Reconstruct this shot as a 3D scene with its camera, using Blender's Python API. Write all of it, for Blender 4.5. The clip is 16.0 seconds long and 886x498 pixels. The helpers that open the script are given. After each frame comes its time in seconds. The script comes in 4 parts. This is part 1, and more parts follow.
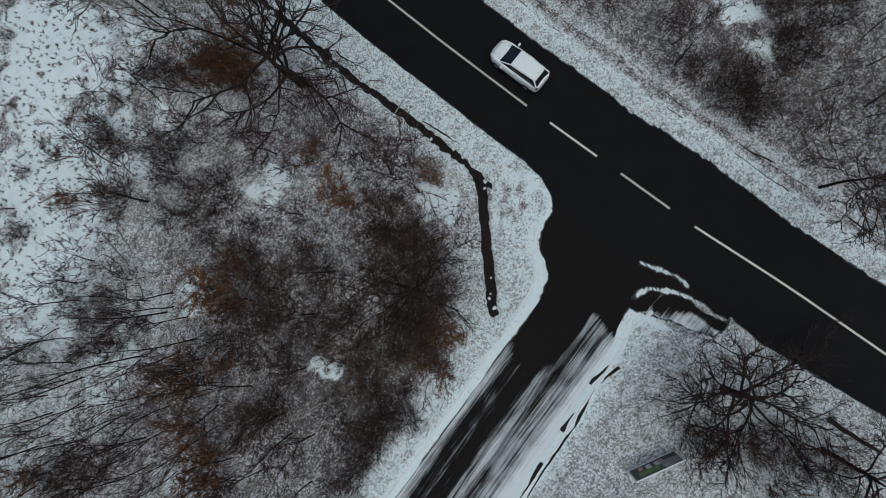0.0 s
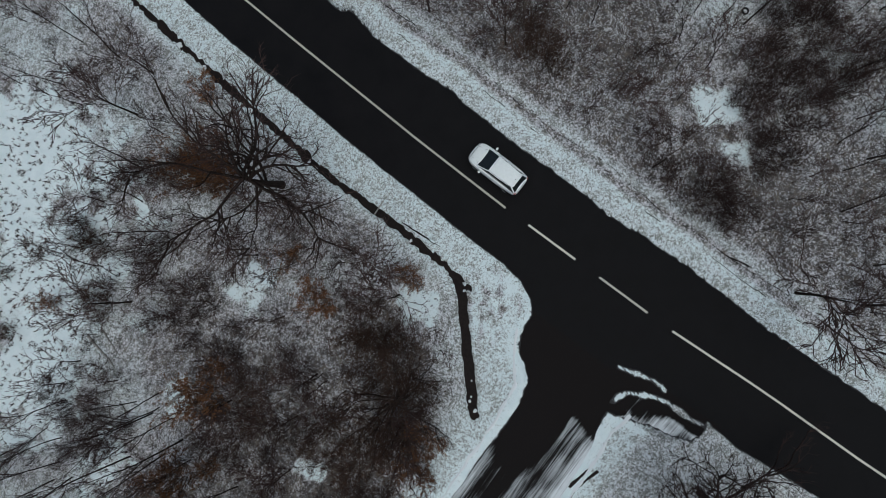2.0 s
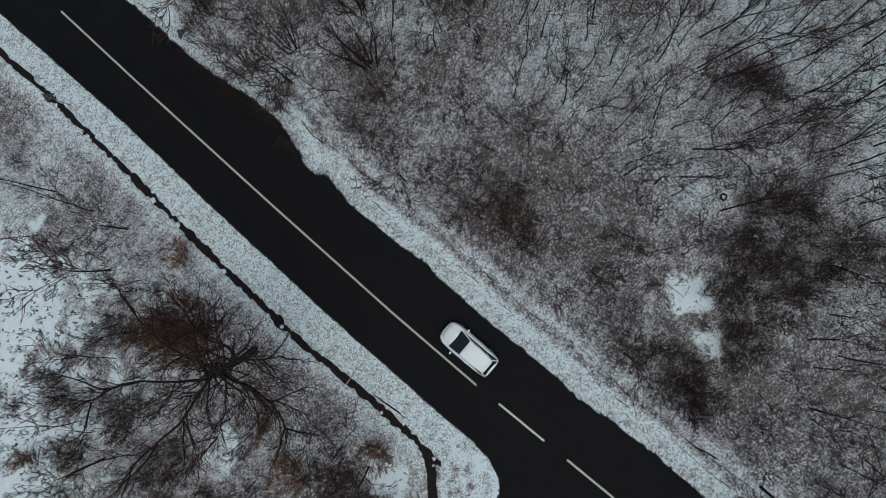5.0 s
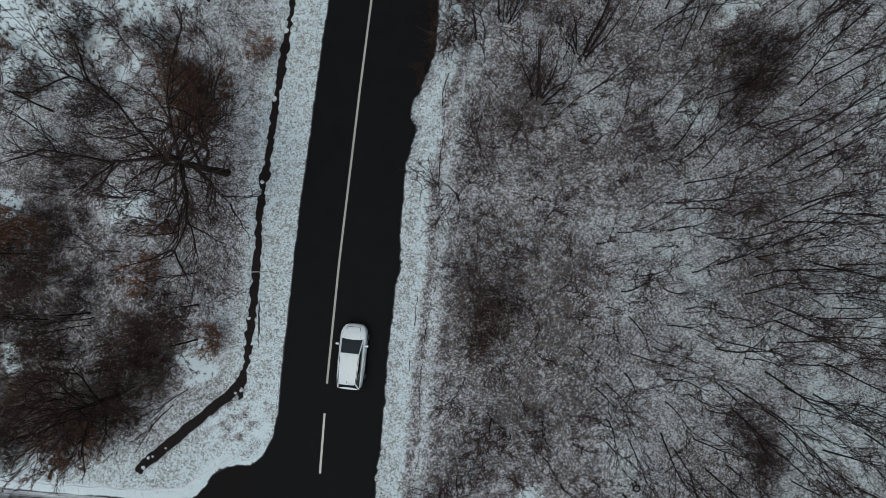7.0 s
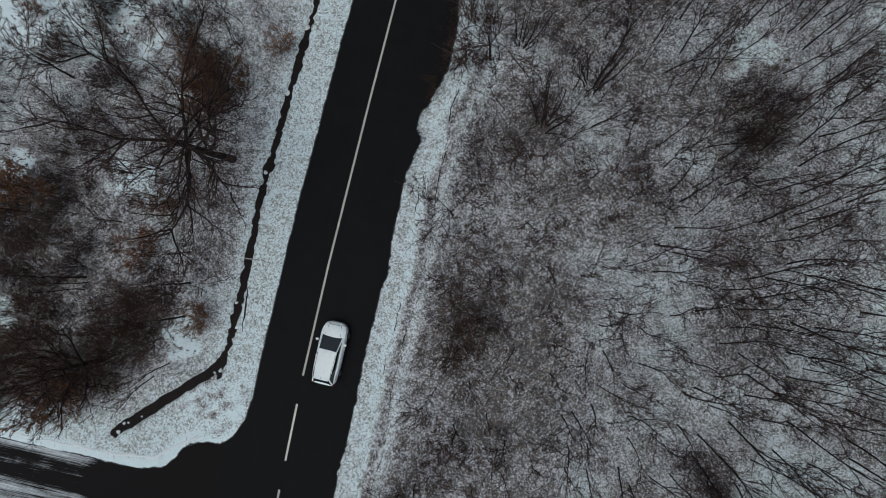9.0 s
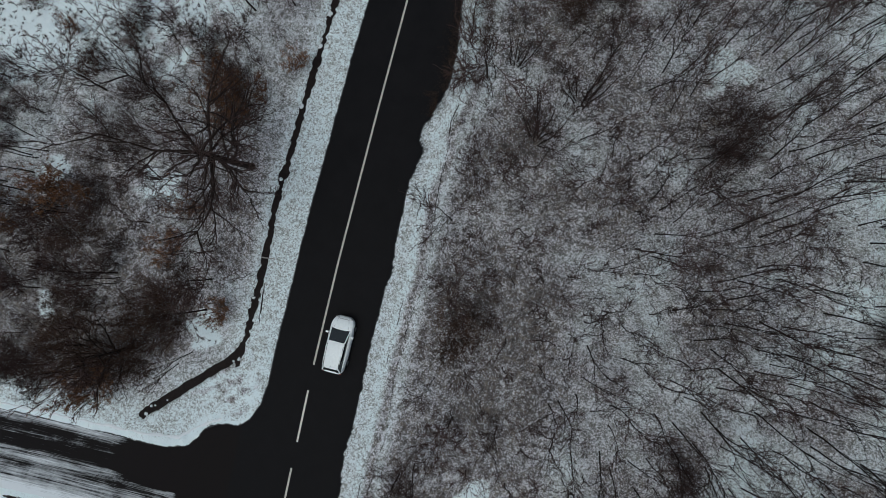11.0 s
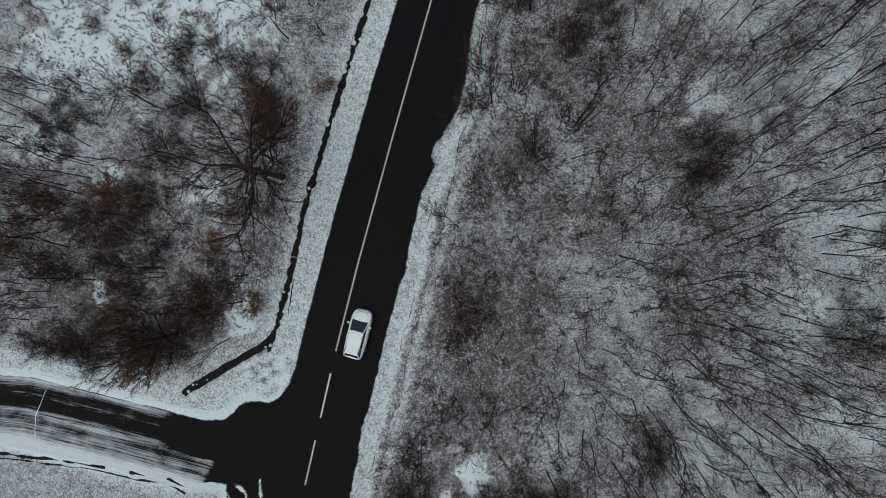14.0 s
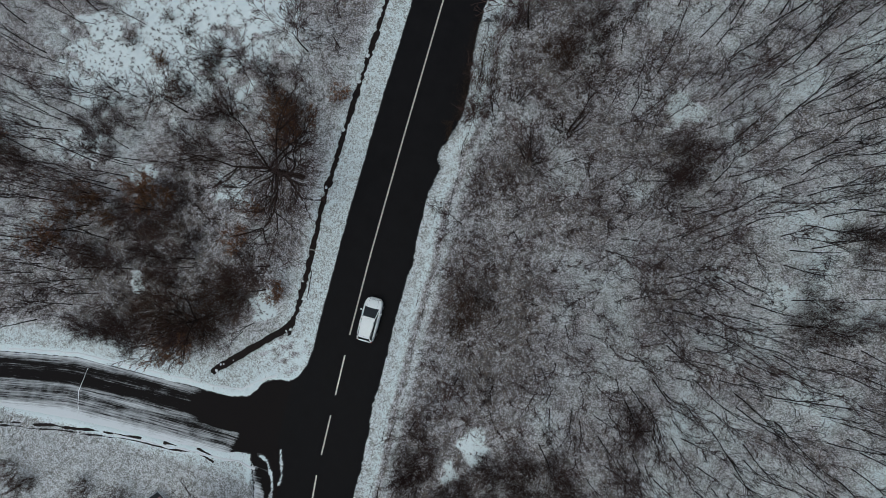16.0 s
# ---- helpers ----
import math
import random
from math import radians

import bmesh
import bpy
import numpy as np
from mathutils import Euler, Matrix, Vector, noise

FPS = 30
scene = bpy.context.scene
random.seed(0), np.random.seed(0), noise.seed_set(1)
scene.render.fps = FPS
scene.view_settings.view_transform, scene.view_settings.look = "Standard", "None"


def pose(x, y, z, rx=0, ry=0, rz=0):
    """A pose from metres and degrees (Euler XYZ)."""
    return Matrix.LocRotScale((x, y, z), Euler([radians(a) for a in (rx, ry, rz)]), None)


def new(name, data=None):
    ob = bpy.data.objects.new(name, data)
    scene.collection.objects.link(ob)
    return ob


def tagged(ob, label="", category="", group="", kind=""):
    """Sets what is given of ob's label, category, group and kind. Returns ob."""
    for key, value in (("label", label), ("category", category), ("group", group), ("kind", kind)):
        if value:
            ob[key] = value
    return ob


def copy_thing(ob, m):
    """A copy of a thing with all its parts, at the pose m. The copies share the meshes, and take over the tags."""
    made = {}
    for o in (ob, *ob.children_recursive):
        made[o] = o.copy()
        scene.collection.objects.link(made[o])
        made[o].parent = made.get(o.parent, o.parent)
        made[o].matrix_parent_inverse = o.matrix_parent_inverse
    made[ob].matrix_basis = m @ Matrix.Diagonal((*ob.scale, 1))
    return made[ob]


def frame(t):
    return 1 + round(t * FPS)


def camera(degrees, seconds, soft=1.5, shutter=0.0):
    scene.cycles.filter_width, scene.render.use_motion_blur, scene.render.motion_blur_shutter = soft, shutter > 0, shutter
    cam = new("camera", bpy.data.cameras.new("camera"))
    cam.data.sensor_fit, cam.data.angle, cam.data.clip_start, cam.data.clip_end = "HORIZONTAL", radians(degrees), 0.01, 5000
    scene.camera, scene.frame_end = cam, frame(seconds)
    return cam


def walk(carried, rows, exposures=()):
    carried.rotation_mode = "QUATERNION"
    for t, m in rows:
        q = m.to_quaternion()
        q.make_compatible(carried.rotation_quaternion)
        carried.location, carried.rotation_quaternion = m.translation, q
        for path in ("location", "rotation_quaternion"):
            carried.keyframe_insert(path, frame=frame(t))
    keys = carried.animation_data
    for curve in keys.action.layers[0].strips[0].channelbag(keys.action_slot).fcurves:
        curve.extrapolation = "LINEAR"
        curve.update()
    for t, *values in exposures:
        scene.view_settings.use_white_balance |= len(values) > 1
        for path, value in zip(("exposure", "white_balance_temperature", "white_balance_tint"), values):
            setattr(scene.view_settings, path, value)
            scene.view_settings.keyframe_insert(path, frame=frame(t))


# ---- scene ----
# ------------------------------------------------------------ camera
cam = camera(86.0, 16.0, soft=0.7)
ROWS = [  # seconds, x, y, z, rx, ry, rz
    (0.0, -11.65, -5.12, 32.97, 3.98, 4.86, -52.13),
    (0.5, -9.93, -4.11, 33.14, 3.68, 4.80, -52.27),
    (1.0, -8.24, -3.19, 33.28, 3.48, 4.74, -52.43),
    (1.5, -6.40, -2.34, 33.42, 3.11, 4.83, -52.61),
    (2.0, -4.46, -1.48, 33.54, 2.68, 4.96, -52.86),
    (2.5, -2.37, -0.56, 33.65, 2.15, 5.08, -53.12),
    (3.0, -0.26, 0.38, 33.73, 1.72, 5.17, -53.38),
    (3.5, 1.84, 1.54, 33.79, 1.46, 5.10, -53.41),
    (4.0, 4.01, 2.82, 33.81, 1.30, 5.03, -53.48),
    (4.5, 6.10, 4.11, 33.86, 1.02, 4.97, -53.54),
    (4.7, 6.72, 4.60, 33.82, 0.76, 4.96, -53.58),
    (5.2, 7.95, 5.60, 33.55, 0.95, 4.95, -48.3),
    (6.0, 9.20, 6.95, 32.75, 1.80, 4.90, -25.5),
    (6.8, 9.88, 7.72, 32.09, 2.82, 4.78, -2.05),
    (7.0, 10.00, 7.94, 32.05, 3.26, 4.56, 3.58),
    (7.2, 10.09, 8.12, 32.05, 3.41, 4.42, 7.26),
    (7.5, 10.20, 8.42, 31.99, 3.56, 4.37, 9.58),
    (8.0, 10.42, 8.71, 31.90, 3.52, 4.45, 10.26),
    (8.5, 10.73, 9.00, 32.16, 3.38, 4.67, 10.70),
    (9.0, 11.12, 9.29, 32.75, 3.19, 4.96, 11.00),
    (11.5, 11.85, 9.78, 36.63, 2.75, 5.72, 11.75),
    (12.0, 11.81, 9.94, 37.47, 2.63, 5.76, 11.84),
    (12.5, 11.75, 10.02, 38.29, 2.54, 5.81, 11.97),
    (13.0, 11.75, 10.09, 39.17, 2.46, 5.86, 12.15),
    (13.5, 11.79, 10.12, 40.11, 2.43, 5.90, 12.33),
    (14.0, 11.90, 10.07, 41.03, 2.42, 5.98, 12.59),
    (14.5, 12.03, 10.03, 41.99, 2.36, 6.03, 12.80),
    (15.0, 12.16, 10.03, 43.08, 2.16, 6.18, 12.94),
    (15.5, 12.31, 9.98, 44.17, 2.05, 6.39, 13.02),
    (16.0, 12.48, 9.86, 45.33, 2.01, 6.55, 13.08),
]
walk(cam, [(t, pose(*p)) for t, *p in ROWS],
     exposures=[(0.0, -0.08, 5730, -1), (16.0, -0.08, 5730, -1)])

# ------------------------------------------------------------ light: a dull sky of falling snow
world = bpy.data.worlds.new("overcast_sky")
scene.world = world
world.use_nodes = True
wn = world.node_tree.nodes
sky = wn.new("ShaderNodeTexSky")
sky.sky_type, sky.sun_disc = "NISHITA", False
sky.sun_elevation, sky.sun_rotation = radians(76), radians(200)
sky.air_density, sky.dust_density, sky.ozone_density = 1.0, 8.0, 1.5
wn["Background"].inputs["Strength"].default_value = 0.07
world.node_tree.links.new(sky.outputs[0], wn["Background"].inputs["Color"])
sun = new("sun", bpy.data.lights.new("sun", "SUN"))
sun.data.energy, sun.data.angle, sun.data.color = 0.5, radians(110), (1.0, 0.97, 0.93)
sun.location = (0, 0, 80)
sun.rotation_euler = (radians(14), 0, radians(-20))


# ------------------------------------------------------------ materials
def material(name, rough=0.8, spec=0.3, metal=0.0):
    m = bpy.data.materials.new(name)
    m.use_nodes = True
    b = m.node_tree.nodes["Principled BSDF"]
    b.inputs["Roughness"].default_value = rough
    b.inputs["Specular IOR Level"].default_value = spec
    b.inputs["Metallic"].default_value = metal
    return m, m.node_tree.nodes, m.node_tree.links, b


def noise_node(n, l, scale, detail=4.0, vector=None, rough=0.6):
    t = n.new("ShaderNodeTexNoise")
    t.inputs["Scale"].default_value, t.inputs["Detail"].default_value = scale, detail
    t.inputs["Roughness"].default_value = rough
    if vector is not None:
        l.new(vector, t.inputs["Vector"])
    return t.outputs["Fac"]


def ramp(n, l, fac, *stops):
    r = n.new("ShaderNodeValToRGB")
    e = r.color_ramp.elements
    while len(e) < len(stops):
        e.new(0.5)
    for k, (at, c) in zip(e, stops):
        k.position, k.color = at, (*c, 1) if len(c) == 3 else c
    l.new(fac, r.inputs["Fac"])
    return r.outputs["Color"]


def math_node(n, l, op, a, b=0.0, clamp=False):
    k = n.new("ShaderNodeMath")
    k.operation, k.use_clamp = op, clamp
    for i, v in enumerate((a, b)):
        if isinstance(v, (int, float)):
            k.inputs[i].default_value = v
        else:
            l.new(v, k.inputs[i])
    return k.outputs[0]


def mix(n, l, fac, a, b):
    k = n.new("ShaderNodeMix")
    k.data_type = "RGBA"
    for i, v in ((0, fac), (6, a), (7, b)):
        if isinstance(v, (int, float)):
            k.inputs[i].default_value = v
        elif isinstance(v, tuple):
            k.inputs[i].default_value = (*v, 1)
        else:
            l.new(v, k.inputs[i])
    return k.outputs[2]


def bump(n, l, b, height, strength, distance):
    k = n.new("ShaderNodeBump")
    k.inputs["Strength"].default_value, k.inputs["Distance"].default_value = strength, distance
    l.new(height, k.inputs["Height"])
    l.new(k.outputs[0], b.inputs["Normal"])


def place(n):
    return n.new("ShaderNodeTexCoord").outputs["Object"]


def snow_ground():
    """Thin snow through which dead grass and leaf litter show, by the sheet's own litter amount, which also paints
    relief shade at the junction corner.
    """
    m, n, l, b = material("snow_over_dead_grass", 0.75, 0.25)
    p = place(n)
    a = n.new("ShaderNodeAttribute")
    a.attribute_name = "litter"
    warp = n.new("ShaderNodeTexNoise")
    warp.inputs["Scale"].default_value, warp.inputs["Detail"].default_value = 7.5, 4.0
    warp.inputs["Roughness"].default_value, warp.inputs["Distortion"].default_value = 0.78, 0.7
    l.new(p, warp.inputs["Vector"])
    fine = warp.outputs["Fac"]
    mid = noise_node(n, l, 1.5, 5.0, p, 0.65)
    wide = noise_node(n, l, 0.33, 4.0, p)
    both = math_node(n, l, "ADD", math_node(n, l, "MULTIPLY", fine, 0.72), math_node(n, l, "MULTIPLY", mid, 0.28))
    over = math_node(n, l, "SUBTRACT", math_node(n, l, "ADD", both, math_node(n, l, "MULTIPLY", a.outputs["Fac"], 0.4)), 0.655)
    cover = math_node(n, l, "MULTIPLY", over, 9.0, True)
    # dead stalks and twigs pressed into the snow: thin crooked lines
    thread = n.new("ShaderNodeTexNoise")
    thread.inputs["Scale"].default_value, thread.inputs["Detail"].default_value, thread.inputs["Distortion"].default_value = 3.4, 2.0, 2.4
    l.new(p, thread.inputs["Vector"])
    off = math_node(n, l, "ABSOLUTE", math_node(n, l, "SUBTRACT", thread.outputs["Fac"], 0.5))
    line = math_node(n, l, "MULTIPLY", math_node(n, l, "SUBTRACT", 0.02, off), 50.0, True)
    wild = math_node(n, l, "MULTIPLY", math_node(n, l, "SUBTRACT", a.outputs["Fac"], 0.51), 12.0, True)
    cover = math_node(n, l, "MAXIMUM", cover, math_node(n, l, "MULTIPLY", math_node(n, l, "MULTIPLY", line, wild), 0.7))
    loose = ramp(n, l, math_node(n, l, "ADD", math_node(n, l, "MULTIPLY", mid, 0.5), math_node(n, l, "MULTIPLY", wide, 0.5)), (0.36, (0.585, 0.587, 0.622)), (0.64, (0.878, 0.875, 0.90)))
    packed = ramp(n, l, mid, (0.3, (0.69, 0.78, 0.795)), (0.7, (0.80, 0.87, 0.878)))
    kind = math_node(n, l, "MULTIPLY", math_node(n, l, "SUBTRACT", a.outputs["Fac"], 0.47), 9.0, True)
    snow = mix(n, l, kind, packed, loose)
    dirt = ramp(n, l, noise_node(n, l, 2.3, 3.0, p), (0.3, (0.048, 0.043, 0.041)), (0.5, (0.090, 0.080, 0.074)), (0.72, (0.15, 0.125, 0.10)))
    dirt = mix(n, l, wild, ramp(n, l, mid, (0.3, (0.13, 0.135, 0.122)), (0.7, (0.25, 0.255, 0.235))), dirt)
    thin = n.new("ShaderNodeAttribute")
    thin.attribute_name = "slush"
    wet = math_node(n, l, "ADD", math_node(n, l, "MULTIPLY", thin.outputs["Fac"], 1.25), math_node(n, l, "MULTIPLY", noise_node(n, l, 4.5, 5.0, p, 0.7), 1.3))
    wet = math_node(n, l, "MULTIPLY", math_node(n, l, "SUBTRACT", wet, 1.12), 2.2, True)
    l.new(mix(n, l, wet, mix(n, l, cover, snow, dirt), (0.035, 0.034, 0.035)), b.inputs["Base Color"])
    bump(n, l, b, both, 0.5, 0.06)
    return m


def wet_asphalt():
    m, n, l, b = material("wet_asphalt", 0.55, 0.06)
    p = place(n)
    grain, stain = noise_node(n, l, 60.0, 3.0, p), noise_node(n, l, 0.5, 4.0, p)
    k = math_node(n, l, "ADD", math_node(n, l, "MULTIPLY", grain, 0.4), math_node(n, l, "MULTIPLY", stain, 0.6))
    l.new(ramp(n, l, k, (0.35, (0.0055, 0.0053, 0.006)), (0.65, (0.0125, 0.0118, 0.0125))), b.inputs["Base Color"])
    l.new(ramp(n, l, stain, (0.35, (0.5,) * 3), (0.65, (0.75,) * 3)), b.inputs["Roughness"])
    bump(n, l, b, grain, 0.35, 0.01)
    return m


def tracked_road():
    """Wet asphalt of the side road under streaks of driven snow; the strip's UV runs along and across it."""
    m, n, l, b = material("snow_streaked_asphalt", 0.65, 0.06)
    uv = n.new("ShaderNodeUVMap").outputs[0]
    sep = n.new("ShaderNodeSeparateXYZ")
    l.new(uv, sep.inputs[0])
    st = n.new("ShaderNodeMapping")
    st.inputs["Scale"].default_value = (0.028, 1.0, 1.0)
    l.new(uv, st.inputs[0])
    streak = noise_node(n, l, 4.2, 6.0, st.outputs[0], 0.72)
    patch = noise_node(n, l, 0.7, 3.0, uv)
    across = math_node(n, l, "DIVIDE", sep.outputs["Y"], 6.2, True)
    amount = ramp(n, l, across, *[(at, (v,) * 3) for at, v in ((0.0, 0.52), (0.05, 0.44), (0.12, 0.36), (0.17, 0.26), (0.25, 0.33), (0.32, 0.22), (0.42, 0.26), (0.47, 0.37), (0.55, 0.42), (0.63, 0.34), (0.7, 0.40), (0.78, 0.37), (0.88, 0.48), (0.97, 0.6))])
    fade = n.new("ShaderNodeAttribute")
    fade.attribute_name = "bare"
    hair = noise_node(n, l, 15.0, 4.0, st.outputs[0], 0.7)
    s = math_node(n, l, "ADD", math_node(n, l, "ADD", math_node(n, l, "MULTIPLY", streak, 0.48), math_node(n, l, "MULTIPLY", hair, 0.34)), math_node(n, l, "MULTIPLY", patch, 0.17))
    s = math_node(n, l, "SUBTRACT", math_node(n, l, "ADD", s, amount), math_node(n, l, "ADD", fade.outputs["Fac"], 0.82))
    cover = math_node(n, l, "MULTIPLY", s, 5.0, True)
    l.new(mix(n, l, cover, (0.0105, 0.0086, 0.0086), (0.70, 0.73, 0.75)), b.inputs["Base Color"])
    bump(n, l, b, s, 0.3, 0.05)
    return m


def plain(name, dark, light, scale, rough=0.85, spec=0.2, relief=0.4, depth=0.02, vary=0.25):
    """A surface of two tones at two scales, a little different from thing to thing."""
    m, n, l, b = material(name, rough, spec)
    p = place(n)
    k = math_node(n, l, "ADD", math_node(n, l, "MULTIPLY", noise_node(n, l, scale, 5.0, p), 0.6), math_node(n, l, "MULTIPLY", noise_node(n, l, scale * 0.13, 3.0, p), 0.4))
    c = ramp(n, l, k, (0.3, dark), (0.7, light))
    h = n.new("ShaderNodeHueSaturation")
    info = n.new("ShaderNodeObjectInfo")
    l.new(math_node(n, l, "ADD", math_node(n, l, "MULTIPLY", info.outputs["Random"], 2 * vary), 1.0 - vary), h.inputs["Value"])
    l.new(c, h.inputs["Color"])
    l.new(h.outputs[0], b.inputs["Base Color"])
    bump(n, l, b, k, relief, depth)
    return m


SNOW = snow_ground()
ASPHALT = wet_asphalt()
STREAKED = tracked_road()
MUD = plain("wet_ditch_mud", (0.009, 0.007, 0.0068), (0.025, 0.0185, 0.0165), 6.0, 0.7, 0.08)
PAINT = plain("road_paint", (0.52, 0.49, 0.42), (0.74, 0.70, 0.61), 9.0, 0.6, 0.3, 0.1)
BARK = plain("bark", (0.013, 0.0092, 0.0082), (0.040, 0.028, 0.0235), 9.0, 0.9, 0.1, 0.6, 0.02, 0.3)
TWIG = plain("twigs", (0.034, 0.0208, 0.0185), (0.072, 0.047, 0.042), 3.0, 0.9, 0.1, 0.0, 0.01, 0.35)
BROWNTWIG = plain("brown_twigs", (0.040, 0.024, 0.018), (0.085, 0.051, 0.037), 3.0, 0.9, 0.1, 0.0, 0.01, 0.35)
LEAF = plain("russet_leaves", (0.11, 0.048, 0.02), (0.21, 0.10, 0.042), 2.0, 0.8, 0.2, 0.0, 0.01, 0.3)
GRASS = plain("dead_grass", (0.09, 0.075, 0.05), (0.2, 0.165, 0.11), 1.5, 0.9, 0.1, 0.0, 0.01, 0.2)


# ------------------------------------------------------------ small tools
def value_noise(x, y, scale, seed=0):
    """Smooth noise in -1..1 at the places x, y (arrays), with lumps of the given size in metres."""
    x, y = np.asarray(x, float) / scale + 1000.0, np.asarray(y, float) / scale + 1000.0
    i, j = np.floor(x).astype(np.int64), np.floor(y).astype(np.int64)
    u, v = x - i, y - j
    u, v = u * u * (3 - 2 * u), v * v * (3 - 2 * v)

    def lattice(a, b):
        h = (a * 374761393 + b * 668265263 + seed * 974634777) & 0x7FFFFFFF
        h = ((h ^ (h >> 13)) * 1274126177) & 0x7FFFFFFF
        return ((h ^ (h >> 16)) & 0xFFFF) / 32767.5 - 1.0

    low = lattice(i, j) * (1 - u) + lattice(i + 1, j) * u
    high = lattice(i, j + 1) * (1 - u) + lattice(i + 1, j + 1) * u
    return low * (1 - v) + high * v


def line_distance(x, y, line):
    """Distance from the places to a polyline."""
    best = np.full(np.shape(x), 1e9)
    for (ax, ay), (bx, by) in zip(line, line[1:]):
        dx, dy = bx - ax, by - ay
        t = np.clip(((x - ax) * dx + (y - ay) * dy) / (dx * dx + dy * dy), 0, 1)
        best = np.minimum(best, np.hypot(x - ax - t * dx, y - ay - t * dy))
    return best


def inside(x, y, ring):
    odd = np.zeros(np.shape(x), bool)
    for (ax, ay), (bx, by) in zip(ring, ring[1:] + ring[:1]):
        if ay != by:
            odd ^= ((ay > y) != (by > y)) & (x < (bx - ax) * (y - ay) / (by - ay) + ax)
    return odd


def smooth(a):
    a = np.clip(a, 0, 1)
    return a * a * (3 - 2 * a)


def mesh_object(name, verts, faces, mat, parent=None, label="", shade=False):
    me = bpy.data.meshes.new(name)
    me.from_pydata(verts, [], faces)
    me.materials.append(mat)
    if shade:
        me.shade_smooth()
    ob = new(name, me)
    if parent:
        ob.parent = parent
    if label:
        ob["label"] = label
    return ob


def part(name, bm, mat, parent, label=""):
    me = bpy.data.meshes.new(name)
    bm.to_mesh(me)
    bm.free()
    me.materials.append(mat)
    ob = new(name, me)
    ob.parent = parent
    if label:
        ob["label"] = label
    return ob


# ------------------------------------------------------------ the plan
# edge of the cleared asphalt: west side from north to south, round the side road
WEST_EDGE = [(-0.2, 70), (-1.0, 46), (-1.45, 32.5), (-2.1, 24), (-2.5, 17.2), (-2.8, 12), (-2.95, 8.6), (-3.05, 4.3), (-3.2, 0.5), (-3.2, -2.3),
             (-3.44, -3.9), (-4.1, -5.3), (-4.9, -5.97), (-5.8, -6.0), (-6.9, -6.3), (-7.5, -6.7), (-8.0, -7.6), (-8.7, -8.4), (-10.2, -8.85),
             (-11.8, -9.0), (-17, -9.1), (-28, -9.4), (-37, -11.0), (-70, -17.5)]
SOUTH_EDGE = [(-70, -23.5), (-35.4, -16.5), (-26.4, -15.6), (-15.5, -15.0), (-11.3, -14.6), (-9.7, -14.4), (-8.3, -14.0), (-7.1, -13.8), (-6.7, -14.6),
              (-6.4, -15.3), (-6.0, -16.7), (-5.7, -18.1), (-5.2, -19.2), (-4.4, -19.5), (-3.5, -19.3), (-3.7, -22), (-3.4, -24.6), (-3.1, -27.8), (-2.8, -30.3), (-2.3, -70)]
EAST_EDGE = [(4.6, -70), (3.9, -25.7), (3.85, -22), (3.75, -18.8), (3.9, -15.6), (4.05, -12.1), (3.97, -9.3), (3.75, -5.8), (3.95, -3.2), (4.0, 1.7),
             (4.15, 4), (4.23, 7.2), (4.48, 7.9), (4.48, 9), (4.33, 10.3), (4.3, 13.5), (4.35, 15.4), (4.72, 16.5), (5.0, 17.9), (4.5, 18.4), (4.42, 19.4), (4.9, 20.3),
             (5.5, 21.8), (5.85, 22.9), (5.95, 25.5), (5.65, 28.6), (5.5, 31.5), (5.9, 37.8), (7.2, 70)]
ROAD_RING = WEST_EDGE + SOUTH_EDGE + EAST_EDGE
CENTRE = [(-70, 2.2), (-28, 0.4), (-21, 0.3), (-14, -0.05), (0, 0.0), (8, 0.22), (20, 0.78), (34, 1.56), (43, 2.15), (70, 3.8)]
WEST_DITCH = [(-2.2, 60), (-3.5, 44), (-3.65, 37.9), (-4.4, 28.2), (-5.1, 21), (-5.5, 15), (-5.75, 11.5), (-5.65, 5), (-5.9, 0.5), (-6.15, -0.7), (-6.05, -1.35)]
CUT_DITCH = [(-6.2, -0.7), (-12.9, -6.9)]
SOUTH_DITCH = [(-10.6, -15.6), (-12.4, -15.3), (-16.4, -15.7), (-21.4, -16.1), (-28.2, -17.2), (-34.8, -18.5), (-60, -23)]
RIDGES = [[(-4.15, -12.6), (-3.85, -13.8), (-3.45, -15.1), (-3.55, -15.9)], [(-6.3, -13.7), (-5.9, -13.75), (-5.15, -14.2), (-4.45, -15.4), (-4.1, -16.7), (-4.15, -17.9), (-3.9, -19.2)]]


def centre_x(y):
    return float(np.interp(y, [a for a, _ in CENTRE], [b for _, b in CENTRE]))


def road_distance(x, y):
    """Metres from the asphalt's edge, below 0 on the road."""
    ring = ROAD_RING
    d = line_distance(x, y, ring + ring[:1])
    return np.where(inside(x, y, ring), -d, d)


